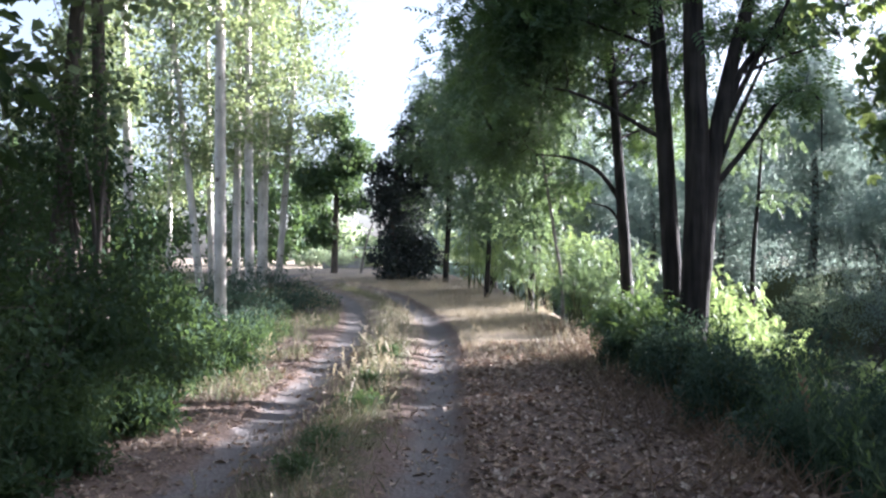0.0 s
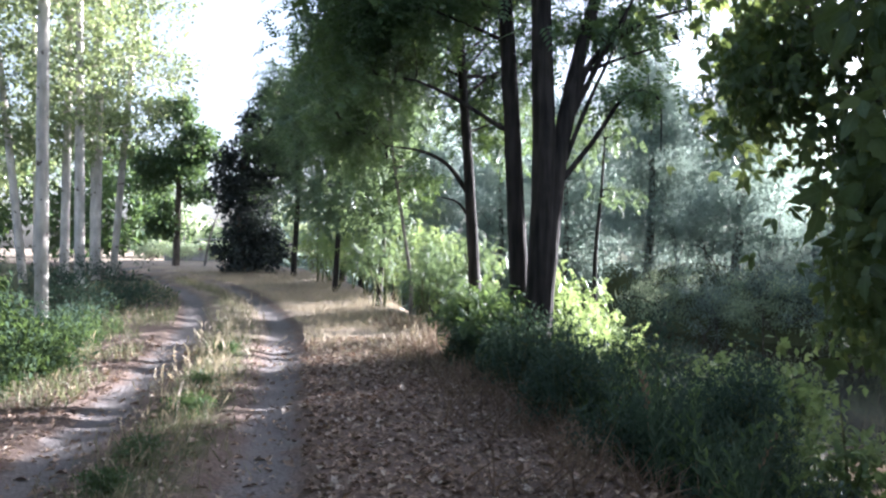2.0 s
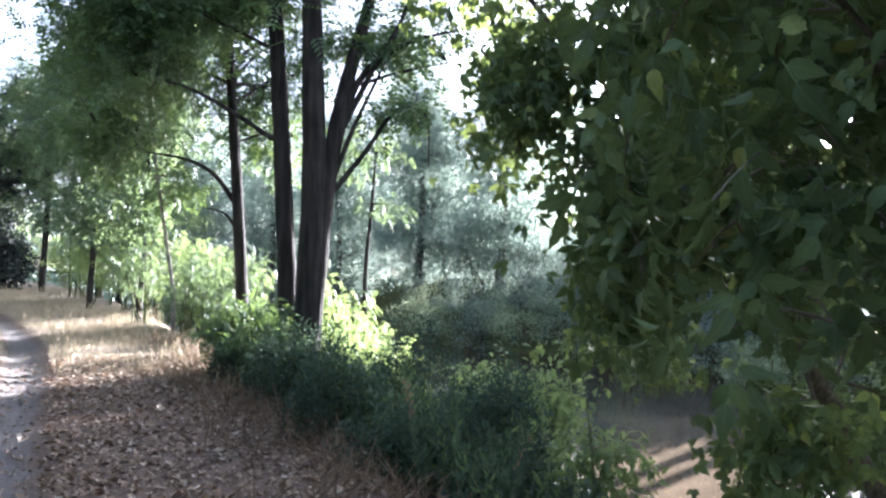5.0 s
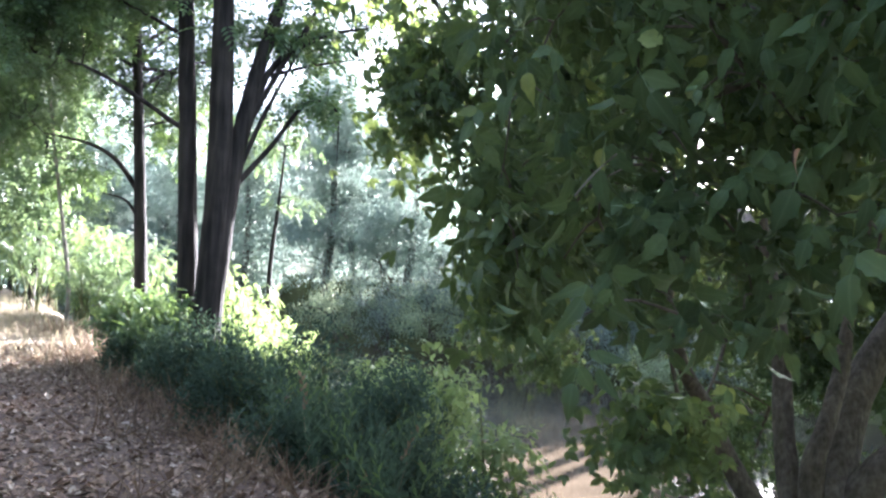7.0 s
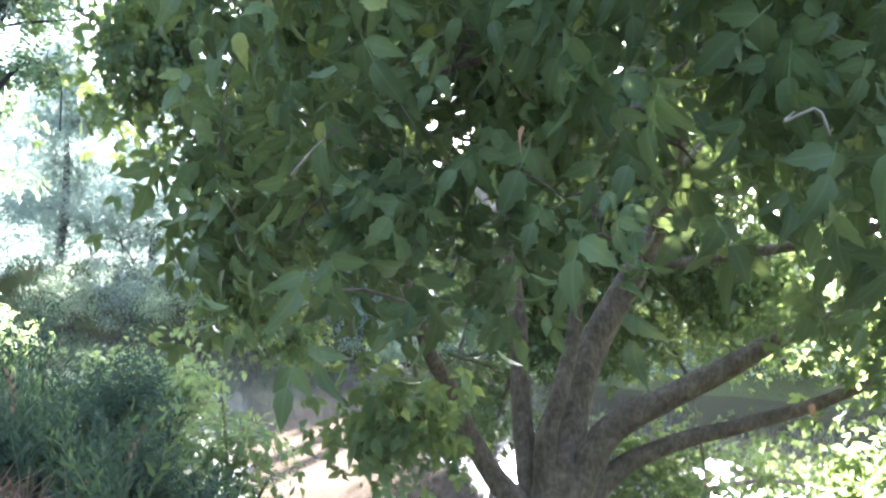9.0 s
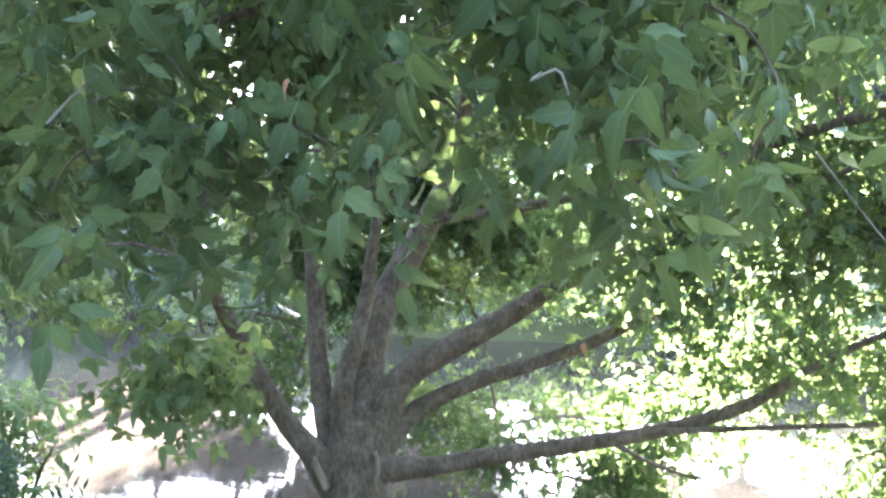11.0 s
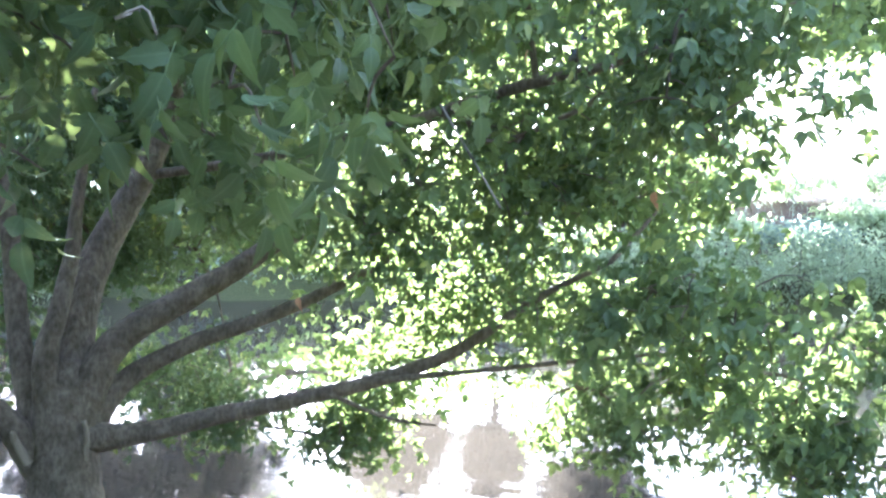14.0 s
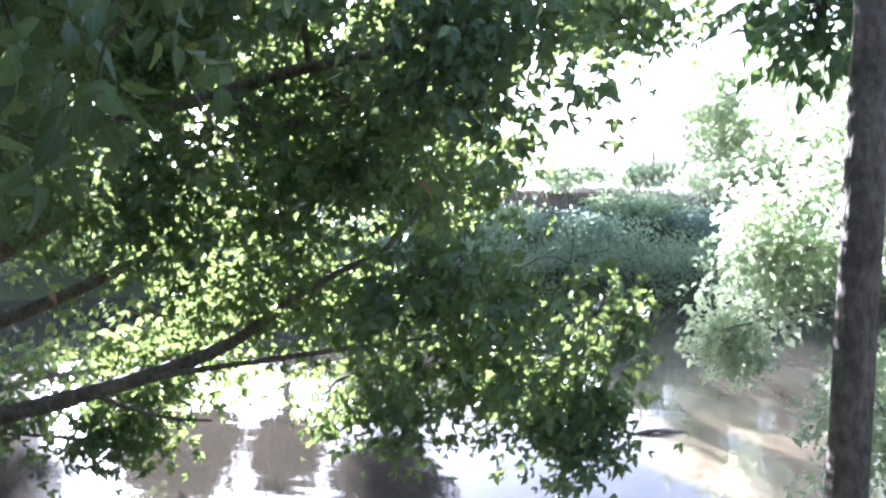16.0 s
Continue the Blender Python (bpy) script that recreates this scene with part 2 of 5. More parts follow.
def stalk(a, b, w=0.012):
    a, b = np.array(a, float), np.array(b, float)
    return np.array([a + (-w, 0, 0), a + (w, 0, 0), b + (w, 0, 0), b + (-w, 0, 0)]), np.array([[0, 1, 2], [0, 2, 3]])


def three_leaf(wide, teeth, spread=48, droop=0.3, curl=0.28):
    """A compound leaf of three drooping leaflets on one stalk; unit: the end leaflet's length."""
    one = ovate(wide, droop, teeth, curl)
    parts = [stalk((0, -0.7, 0.05), (0, 0, 0))]
    parts.append(turned(one, pose(0, 0, 0, -12)))
    parts.append(turned(one, pose(-0.02, -0.48, 0.03, -30, 10, spread) @ Matrix.Scale(0.86, 4)))
    parts.append(turned(one, pose(0.02, -0.44, 0.03, -26, -12, -spread) @ Matrix.Scale(0.84, 4)))
    return joined(parts)


def pinnate(pairs=7, leaflet=0.24, wide=0.42):
    """A feather leaf: pairs of leaflets along a bending stalk of length 1."""
    parts, one = [], rhomb(wide, 0.05)
    for k in range(pairs):
        y = 0.16 + 0.78 * k / (pairs - 1)
        z = -0.28 * y * y
        for s in (1, -1):
            parts.append(turned(one, pose(0, y, z, -14, 0, s * 68) @ Matrix.Scale(leaflet * (1 - 0.25 * (k / pairs) ** 2), 4)))
    parts.append(turned(one, pose(0, 0.96, -0.26, -30) @ Matrix.Scale(leaflet, 4)))
    return joined(parts)


def blade(bend=0.35, wide=0.02):
    v = [(-wide, 0, 0), (wide, 0, 0), (-wide * 0.8, 0.45, bend * 0.2), (wide * 0.8, 0.45, bend * 0.2), (-wide * 0.4, 0.8, bend * 0.65), (wide * 0.4, 0.8, bend * 0.65), (0, 1, bend)]
    return np.array(v), np.array([[0, 1, 3], [0, 3, 2], [2, 3, 5], [2, 5, 4], [4, 5, 6]])


def seed_head():
    """A dry grass culm with a slim feathery head."""
    parts = [blade(0.25, 0.006)]
    one = rhomb(0.5, 0.04)
    for k in range(9):
        y = 0.7 + 0.035 * k
        parts.append(turned(one, pose(0, y, 0.25 * y ** 3, 10, 0, (-1) ** k * 28) @ Matrix.Scale(0.075, 4)))
    return joined(parts)


def simple_trio(wide=0.5):
    """The same three-part leaf with plain folded leaflets."""
    one = oval(wide, 0.1)
    return joined([turned(one, pose(0, 0, 0, -12)), turned(one, pose(-0.02, -0.12, 0, -24, 8, 50) @ Matrix.Scale(0.85, 4)), turned(one, pose(0.02, -0.12, 0, -24, -8, -50) @ Matrix.Scale(0.85, 4))])


TRIO_FAR = simple_trio()
RHOMB, ROUND, LANCE = rhomb(0.55), rhomb(0.9, 0.15), rhomb(0.26, 0.06)
OVATE, OVATE_T = ovate(0.5, 0.25), ovate(0.56, 0.3, 0.06)
TRIO, TRIO_T, TRIO_W = three_leaf(0.48, 0.05, 36, 0.45, 0.3), three_leaf(0.54, 0.09, 50, 0.35, 0.25), three_leaf(0.43, 0.04, 28, 0.65, 0.5)
RIB = np.array([1.0] * 4 + [0.0, 1.0, 0.0] * 27, np.float32)
FEATHER, FEATHER_FAR = pinnate(5, 0.31, 0.5), pinnate(4, 0.36, 0.5)
BLADE, SEED = blade(), seed_head()


def herb_stem():
    """An upright weed stem with narrow leaves up its length."""
    parts, one = [blade(0.12, 0.006)], rhomb(0.28, 0.05)
    for k in range(13):
        y = 0.25 + 0.058 * k
        parts.append(turned(one, pose(0, y, 0.12 * y * y, 0, 137 * k, 0) @ pose(0, 0, 0, 0, 0, 52 - 2 * k) @ Matrix.Scale(0.17 - 0.006 * k, 4)))
    return joined(parts)


HERB_STEM = herb_stem()


def unit(rng, n):
    v = rng.normal(size=(n, 3))
    return v / np.linalg.norm(v, axis=1)[:, None]


def leaf_cloud(geo, rng, centres, per, spread, size, shape, droop=0.5, size_var=0.25, flat=0.6):
    """Leaves round clump centres: they point outward and droop, faces mostly upward."""
    centres = np.asarray(centres, float).reshape(-1, 3)
    n = len(centres) * per
    if not n:
        return
    off = unit(rng, n) * (rng.random(n) ** 0.5)[:, None] * np.asarray(spread)
    pos = np.repeat(centres, per, 0) + off
    ahead = 0.55 * off / (np.linalg.norm(off, axis=1)[:, None] + 1e-9) + unit(rng, n)
    ahead[:, 2] -= droop
    normal = unit(rng, n) * (1 - flat) + np.array([0, 0, flat])
    scatter(geo, shape, pos, ahead, normal, size * (1 + size_var * rng.normal(size=n)).clip(0.4, 1.8))


def blob_points(rng, n, centre, radii, hollow=0.55, zmin=-99):
    """Clump centres inside an ellipsoid, more of them toward its skin."""
    out = []
    while len(out) < n:
        d = unit(rng, 1)[0]
        r = hollow + (1 - hollow) * rng.random() if rng.random() < 0.75 else rng.random()
        bump = 0.82 + 0.36 * noise.noise(Vector(d) * 2.1 + Vector(centre) * 0.37)
        p = np.asarray(centre) + d * np.asarray(radii) * r * bump
        if p[2] > zmin:
            out.append(p)
    return np.array(out)


# ---- the lie of the land ----
WATER = -1.5


def track_x(y):
    """The middle of the track."""
    y = np.asarray(y, float)
    k = np.clip(y - 12, 0, 38)
    return -1.02 - 0.008 * k ** 2 - 0.56 * np.maximum(y - 50, 0)


def edge_x(y):
    """The top of the near river bank."""
    y = np.asarray(y, float)
    k = np.clip(y - 14, 0, 36)
    return 2.25 - 0.003 * k ** 2 - 0.25 * np.maximum(y - 50, 0) + 0.12 * np.sin(y * 0.9)


def far_x(y):
    """The far water line."""
    y = np.asarray(y, float)
    return np.maximum(21.8 - 0.21 * y - 0.002 * np.maximum(y - 34, 0) ** 2, edge_x(y) + 7) + 0.5 * np.sin(y * 0.33)


def step(a, b, x):
    t = np.clip((x - a) / (b - a), 0, 1)
    return t * t * (3 - 2 * t)


def ground_z(x, y):
    x, y = np.asarray(x, float), np.asarray(y, float)
    rise = 0.021 * np.maximum(y - 9, 0) - 0.018 * np.maximum(y - 46, 0)
    rise = np.clip(rise, 0, 0.85)
    z = rise + 0.02 * np.sin(x * 1.7 + y * 0.8) + 0.025 * np.sin(x * 0.6 - y * 0.45 + 2)
    off = np.abs(np.abs(x - track_x(y)) - 0.82)
    z = z - 0.07 * (1 - step(0.1, 0.42, off)) + 0.035 * (1 - step(0.0, 0.5, np.abs(x - track_x(y))))
    e = edge_x(y)
    bank = step(0, 3.3, x - e)
    z = z * (1 - bank) + bank * (WATER - 0.5)
    f = far_x(y)
    rising = step(-0.8, 3.8, x - f)
    top = 1.0 + 0.5 * (1 - step(-2, 8, y)) + 0.2 * np.sin(y * 0.21) + 0.1 * np.sin(y * 0.9)
    return np.where(x > e + 3.3, (WATER - 0.5) * (1 - rising) + rising * top, z)


def near_grid(lo, hi, fine_lo, fine_hi, fine, grow=1.16):
    mid = np.arange(fine_lo, fine_hi + 1e-6, fine)
    out, s, a = [], fine, fine_hi
    while a < hi:
        s *= grow
        a += s
        out.append(a)
    back, s, a = [], fine, fine_lo
    while a > lo:
        s *= grow
        a -= s
        back.append(a)
    return np.concatenate([back[::-1], mid, out])


# ---- ground and river ----
def ground_material():
    m, n, l, p = material("ground")
    co = n.new("ShaderNodeTexCoord").outputs["Object"]
    fine = noise_tex(n, l, 28, 6, co)
    mid = noise_tex(n, l, 3.2, 5, co)
    big = noise_tex(n, l, 0.5, 3, co)

    def zone(name):
        a = n.new("ShaderNodeAttribute")
        a.attribute_name = name
        add = n.new("ShaderNodeMath")
        add.operation = 'MULTIPLY_ADD'
        l.new(mid.outputs[0], add.inputs[0])
        add.inputs[1].default_value = 1.4
        l.new(a.outputs["Fac"], add.inputs[2])
        r = ramp(n, [(0.5, (0, 0, 0)), (0.75, (1, 1, 1))])
        half = n.new("ShaderNodeMath")
        half.operation = 'MULTIPLY'
        half.inputs[1].default_value = 0.5
        l.new(add.outputs[0], half.inputs[0])
        l.new(half.outputs[0], r.inputs[0])
        return r.outputs[0]

    soil = ramp(n, [(0.3, (0.085, 0.062, 0.050)), (0.7, (0.20, 0.148, 0.12))])
    dirt = ramp(n, [(0.3, (0.115, 0.104, 0.100)), (0.7, (0.20, 0.182, 0.175))])
    dry = ramp(n, [(0.3, (0.20, 0.16, 0.115)), (0.7, (0.37, 0.305, 0.23))])
    green = ramp(n, [(0.3, (0.045, 0.055, 0.025)), (0.7, (0.11, 0.115, 0.05))])
    for r in (soil, dirt, dry, green):
        l.new(fine.outputs[0], r.inputs[0])
    col = mix_rgb(n, l, zone("green"), soil.outputs[0], green.outputs[0])
    col = mix_rgb(n, l, zone("dry"), col, dry.outputs[0])
    col = mix_rgb(n, l, zone("dirt"), col, dirt.outputs[0])
    br = ramp(n, [(0.3, (0.8, 0.8, 0.8)), (0.7, (1.15, 1.13, 1.1))])
    l.new(big.outputs[0], br.inputs[0])
    col = mix_rgb(n, l, 1.0, col, br.outputs[0], 'MULTIPLY')
    l.new(col, p.inputs["Base Color"])
    p.inputs["Roughness"].default_value = 0.95
    p.inputs["Specular IOR Level"].default_value = 0.15
    add_bump(n, l, p, fine.outputs[0], 0.7, 0.04)
    return m


gx = near_grid(-1500, 1500, -7, 7, 0.16)
gy = near_grid(-1500, 1500, -3, 24, 0.2)
GX, GY = np.meshgrid(gx, gy)
rng = np.random.default_rng(3)
GZ = ground_z(GX, GY) + 0.0035 * rng.normal(size=GX.shape) * (np.abs(GX) < 9)
g = Geo()
i, j = np.meshgrid(np.arange(len(gy) - 1), np.arange(len(gx) - 1), indexing="ij")
a = i * len(gx) + j
g.add(np.stack([GX, GY, GZ], -1), np.stack([a, a + 1, a + 1 + len(gx), a + len(gx)], -1).reshape(-1, 4))
me = g.mesh("ground", ground_material())
off = np.abs(np.abs(GX - track_x(GY)) - 0.82)
dirt = 1 - step(0.05, 0.42, off)
right_of = GX - track_x(GY)
dry = np.maximum(step(9.5, 16, GY + 1.2 * np.sin(GX * 2.3)) * step(0.9, 1.6, right_of) * (1 - step(0.2, 1.0, GX - edge_x(GY))), step(12, 16, GY) * (1 - step(0.4, 1.0, np.abs(right_of))) * 0.6)
dry = np.maximum(dry, 0.9 * step(4, 8, GX - far_x(GY)) * (1 - step(0, 8, GY)))
green = np.maximum(step(1.6, 3.2, -right_of) * 0.8, step(0.3, 1.2, GX - edge_x(GY)) * ((GX < far_x(GY) + 3) | (GY > 5)))
green = np.maximum(green, 0.55 * (1 - step(0.3, 0.55, np.abs(right_of))))
for name, val in (("dirt", dirt), ("dry", dry), ("green", green)):
    at = me.attributes.new(name, 'FLOAT', 'POINT')
    at.data.foreach_set("value", val.astype(np.float32).ravel())
ground = tagged(new("ground", me), "brown leaf-littered river bank with a two-rut dirt track", "ground", kind="structure")


def water_material():
    m, n, l, p = material("river_water")
    co = n.new("ShaderNodeTexCoord").outputs["Object"]
    murk = noise_tex(n, l, 0.35, 4, co)
    r = ramp(n, [(0.3, (0.030, 0.026, 0.019)), (0.7, (0.058, 0.048, 0.034))])
    l.new(murk.outputs[0], r.inputs[0])
    bar = n.new("ShaderNodeAttribute")
    bar.attribute_name = "shallow"
    silt = noise_tex(n, l, 1.1, 5, co, (0.5, 1.6, 1))
    sr = ramp(n, [(0.3, (0.14, 0.104, 0.068)), (0.7, (0.30, 0.225, 0.15))])
    l.new(silt.outputs[0], sr.inputs[0])
    l.new(mix_rgb(n, l, bar.outputs["Fac"], r.outputs[0], sr.outputs[0]), p.inputs["Base Color"])
    p.inputs["Roughness"].default_value = 0.04
    p.inputs["IOR"].default_value = 1.33
    ripple = noise_tex(n, l, 2.2, 3, co, (1.0, 0.45, 1))
    add_bump(n, l, p, ripple.outputs[0], 0.10, 0.05)
    return m


def near_line(x, y, a, b, wide):
    """1 on the line from a to b, falling off to its sides."""
    a, d = np.array(a), np.array(b) - np.array(a)
    t = np.clip(((x - a[0]) * d[0] + (y - a[1]) * d[1]) / (d @ d), 0, 1)
    return np.exp(-((x - a[0] - t * d[0]) ** 2 + (y - a[1] - t * d[1]) ** 2) / wide ** 2)


wy = np.concatenate([np.arange(-90, -12, 3.0), np.arange(-12, 22, 0.5), np.arange(22, 131, 3.0)])
WU, WY = np.meshgrid(np.linspace(0, 1, 60), wy)
WX = (edge_x(WY) + 1.2) * (1 - WU) + (far_x(WY) + 3.0) * WU
g = Geo()
i, j = np.meshgrid(np.arange(len(wy) - 1), np.arange(59), indexing="ij")
k = i * 60 + j
g.add(np.stack([WX, WY, 0 * WX + WATER], -1), np.stack([k, k + 1, k + 61, k + 60], -1).reshape(-1, 4))
me = g.mesh("river", water_material())
shallow = np.maximum(near_line(WX, WY, (7.0, -3.2), (16.5, -6.2), 1.4), 0.45 * near_line(WX, WY, (7.5, 9.5), (12.0, 14.0), 1.4))
me.attributes.new("shallow", 'FLOAT', 'POINT').data.foreach_set("value", shallow.astype(np.float32).ravel())
tagged(new("river", me), "calm murky brown river mirroring sky and trees", "river", kind="structure")


# ---- trees ----
def crown_tree(name, base, trunk, crown, leaf, label, category="tree", group="", seed=1, bark=None, limbs=7, extra_stems=(), limb_from=0.45, twig=True):
    """A tree: trunk points (x, y, z, radius), crown blobs [(centre, radii, clumps)], leaf = (shape, material, per clump, spread, size, droop)."""
    rng = np.random.default_rng(seed)
    t = thing(name, base, label, category, group)
    pts = np.array(trunk, float)
    fl = pts[0].copy()
    fl[3] *= 1.35
    g = Geo()
    low = pts[0] + (pts[1] - pts[0]) * 0.06
    low[3] = pts[0][3]
    full = np.vstack([fl, low, pts[1:]])
    full[0, 2] -= 0.15
    tube(g, full[:, :3], full[:, 3], 11, 26, 0.025, rng)
    part("trunk", g, bark, t)
    for st in extra_stems:
        st = np.array(st, float)
        g = Geo()
        st[0, 2] -= 0.1
        tube(g, st[:, :3], st[:, 3], 10, 22, 0.035, rng)
        part("stem", g, bark, t)
    stems = [pts] + [np.array(s, float) for s in extra_stems]
    shape, mat, per, spread, size, droop = leaf
    centres = np.concatenate([blob_points(rng, n, c, r) for c, r, n in crown])
    twigs = Geo()
    lines = [smooth_line(s, 30) for s in stems]
    anchors = np.concatenate([ln[int(30 * limb_from):] for ln in lines])
    picks = centres[rng.choice(len(centres), min(limbs, len(centres)), replace=False)]
    nodes = [anchors[:, :3]]
    for c in picks:
        lower = anchors[anchors[:, 2] < c[2] + 0.3]
        pool = lower if len(lower) else anchors
        d = np.linalg.norm(pool[:, :3] - c, axis=1) + 0.6 * np.abs(pool[:, 2] - (c[2] - 0.45 * np.hypot(*(pool[:, :2] - c[:2]).T)))
        s = pool[d.argmin()]
        mid = s[:3] * 0.5 + c * 0.5 + rng.normal(size=3) * 0.06 * np.linalg.norm(c - s[:3])
        mid[2] += 0.08 * np.linalg.norm(c - s[:3])
        r0 = min(s[3] * 0.5, 0.012 + 0.010 * np.linalg.norm(c - s[:3]))
        g = Geo()
        tube(g, [s[:3], mid, c], [r0, r0 * 0.6, r0 * 0.18], 7, 10, 0.06, rng)
        part("limb", g, bark, t)
        nodes.append(smooth_line([s[:3], mid, c], 8)[2:])
    allnodes = np.concatenate(nodes)
    if twig:
        for c in centres:
            d = np.linalg.norm(allnodes - c, axis=1)
            s = allnodes[d.argmin()]
            if d.min() > 0.05:
                mid = (s + c) / 2 + rng.normal(size=3) * 0.07 * d.min()
                tube(twigs, [s, mid, c], [0.004 + 0.005 * min(d.min(), 1.6), 0.006, 0.002], 4, 5, 0.0, rng)
        if twigs.v:
            part("branchwork", twigs, bark, t, kind="stuff")
    g = Geo()
    leaf_cloud(g, rng, centres, per, spread, size, shape, droop)
    part("foliage", g, mat, t, kind="stuff", smooth=False)
    return t


def gz(x, y):
    return float(ground_z(x, y))


def poplar(x, y, h, r, lean=(0, 0), seed=1, crown_low=0.36, wide=1.5, clumps=150, name="poplar_tree", label="tall slim poplar with pale grey trunk beside the track", bark=None):
    z = gz(x, y)
    lx, ly = lean
    trunk = [(x, y, z, r), (x + lx * 0.3, y + ly * 0.3, z + h * 0.33, r * 0.84), (x + lx * 0.62, y + ly * 0.62, z + h * 0.66, r * 0.55), (x + lx, y + ly, z + h, 0.03)]
    crown = []
    for k in range(6):
        f = crown_low + (1 - crown_low) * k / 5
        w = wide * (0.75 + 0.4 * math.sin(3.0 * (k + 0.6) / 6.2))
        crown.append(((x + lx * f + 0.5 * math.sin(seed * 3.1 + k * 2), y + ly * f + 0.5 * math.cos(seed * 1.7 + k * 2.4), z + h * f), (w, w, h * 0.11), clumps // 6))
    return crown_tree(name, (x, y, z), trunk, crown, (RHOMB_P, LEAF_POPLAR, 42, (0.6, 0.6, 0.45), 0.14, 0.5), label, "tree", "poplars by the track", seed, bark or BARK_POPLAR, 16, limb_from=0.3)


RHOMB_P = rhomb(0.85, 0.1)
crown_tree("broadleaf_tree", (-6.6, 46.0, gz(-6.6, 46.0)), [(-6.6, 46, gz(-6.6, 46), 0.2), (-6.5, 46, 4.5, 0.15), (-6.3, 46, 9.5, 0.03)],
           [((-6.4, 46, 6.2), (1.7, 1.6, 1.5), 70), ((-5.6, 46, 7.6), (1.2, 1.2, 0.7), 26), ((-6.8, 46, 8.9), (1.5, 1.5, 0.9), 40), ((-5.5, 46, 4.6), (0.8, 0.8, 0.6), 14), ((-7.9, 46, 5.6), (1.3, 1.3, 2.0), 44), ((-7.2, 46, 3.0), (1.1, 1.1, 1.2), 30), ((-4.9, 46, 6.6), (0.6, 0.6, 0.5), 8)],
           (RHOMB_P, LEAF_SHRUB, 46, (0.5, 0.5, 0.4), 0.2, 0.4), "dark green broadleaf tree behind the poplars", seed=24, bark=BARK_DARK, limbs=12, limb_from=0.4)

# poplars and other trees on the far side of the track
poplar(-4.95, 17.6, 15, 0.135, (-0.1, 0.2), 1, 0.5, 1.3, 110)
poplar(-7.1, 29.0, 17, 0.17, (-0.25, 0.3), 2, 0.38, 2.1, 190)
poplar(-7.9, 30.2, 16, 0.16, (0.15, 0.2), 3, 0.34, 1.7)
poplar(-7.3, 32.0, 17, 0.15, (0.2, 0.1), 4, 0.34, 1.8)
poplar(-8.1, 35.0, 18, 0.16, (0.1, 0.0), 5, 0.32, 1.8)
poplar(-7.5, 35.6, 17, 0.15, (1.4, 0.1), 6, 0.36, 3.0, 260)
poplar(-9.0, 29.6, 15, 0.14, (-1.9, 0.4), 7, 0.34, 1.6)
poplar(-10.6, 36.5, 17, 0.15, (-0.5, 0.4), 8, 0.28, 2.0)
poplar(-9.3, 24.0, 14, 0.15, (-0.5, 0.1), 9, 0.42, 1.6, label="poplar with bright white trunk among undergrowth")
poplar(-12.2, 35.7, 15, 0.12, (0.1, 0.2), 10, 0.26, 2.0)
poplar(-13.5, 30.5, 16, 0.16, (0.2, 0.2), 11, 0.26, 2.0)
poplar(-16.0, 38.0, 16, 0.16, (0.2, 0.2), 12, 0.22, 2.3)
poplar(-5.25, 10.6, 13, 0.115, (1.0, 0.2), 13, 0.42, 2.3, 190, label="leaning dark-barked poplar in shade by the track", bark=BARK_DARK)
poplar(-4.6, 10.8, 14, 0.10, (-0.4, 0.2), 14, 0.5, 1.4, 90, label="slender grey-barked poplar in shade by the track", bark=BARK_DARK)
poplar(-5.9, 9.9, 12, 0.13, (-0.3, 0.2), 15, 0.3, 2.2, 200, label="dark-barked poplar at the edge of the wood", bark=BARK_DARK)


def shrub(x, y, h, w, seed, leaf, label, stems=7, clumps=60, group="", bark=None, low=0.05, name="shrub", category="shrub", stretch=1.0):
    """A many-stemmed bush from the ground up."""
    rng = np.random.default_rng(seed + 500)
    z = gz(x, y)
    t = thing(name, (x, y, z), label, category, group)
    shape, mat, per, spread, size, droop = leaf
    centres = blob_points(rng, clumps, (x, y, z + h * (0.5 + low)), (w, w * stretch, h * 0.52), 0.5, z + 0.1)
    tips = centres[rng.choice(clumps, min(stems, clumps), replace=False)]
    nodes = []
    for c in tips:
        a = rng.random() * 6.28
        foot = np.array([x + 0.22 * w * math.cos(a), y + 0.22 * w * math.sin(a), 0])
        foot[2] = gz(foot[0], foot[1]) - 0.05
        mid = foot * 0.45 + c * 0.55 + np.array([0, 0, 0.12 * h])
        g = Geo()
        r = 0.006 + 0.008 * h
        tube(g, [foot, mid, c], [r, r * 0.7, r * 0.25], 6, 9, 0.05, rng)
        part("stem", g, bark or BARK_DARK, t)
        nodes.append(smooth_line([foot, mid, c], 8)[2:])
    nodes = np.concatenate(nodes)
    tw = Geo()
    for c in centres:
        d = np.linalg.norm(nodes - c, axis=1)
        s = nodes[d.argmin()]
        if d.min() > 0.05:
            tube(tw, [s, (s + c) / 2 + rng.normal(size=3) * 0.05 * d.min(), c], [0.005, 0.004, 0.0015], 4, 5, 0, rng)
    if tw.v:
        part("branchwork", tw, bark or BARK_DARK, t, kind="stuff")
    g = Geo()
    leaf_cloud(g, rng, centres, per, spread, size, shape, droop)
    part("foliage", g, mat, t, kind="stuff", smooth=False)
    return t


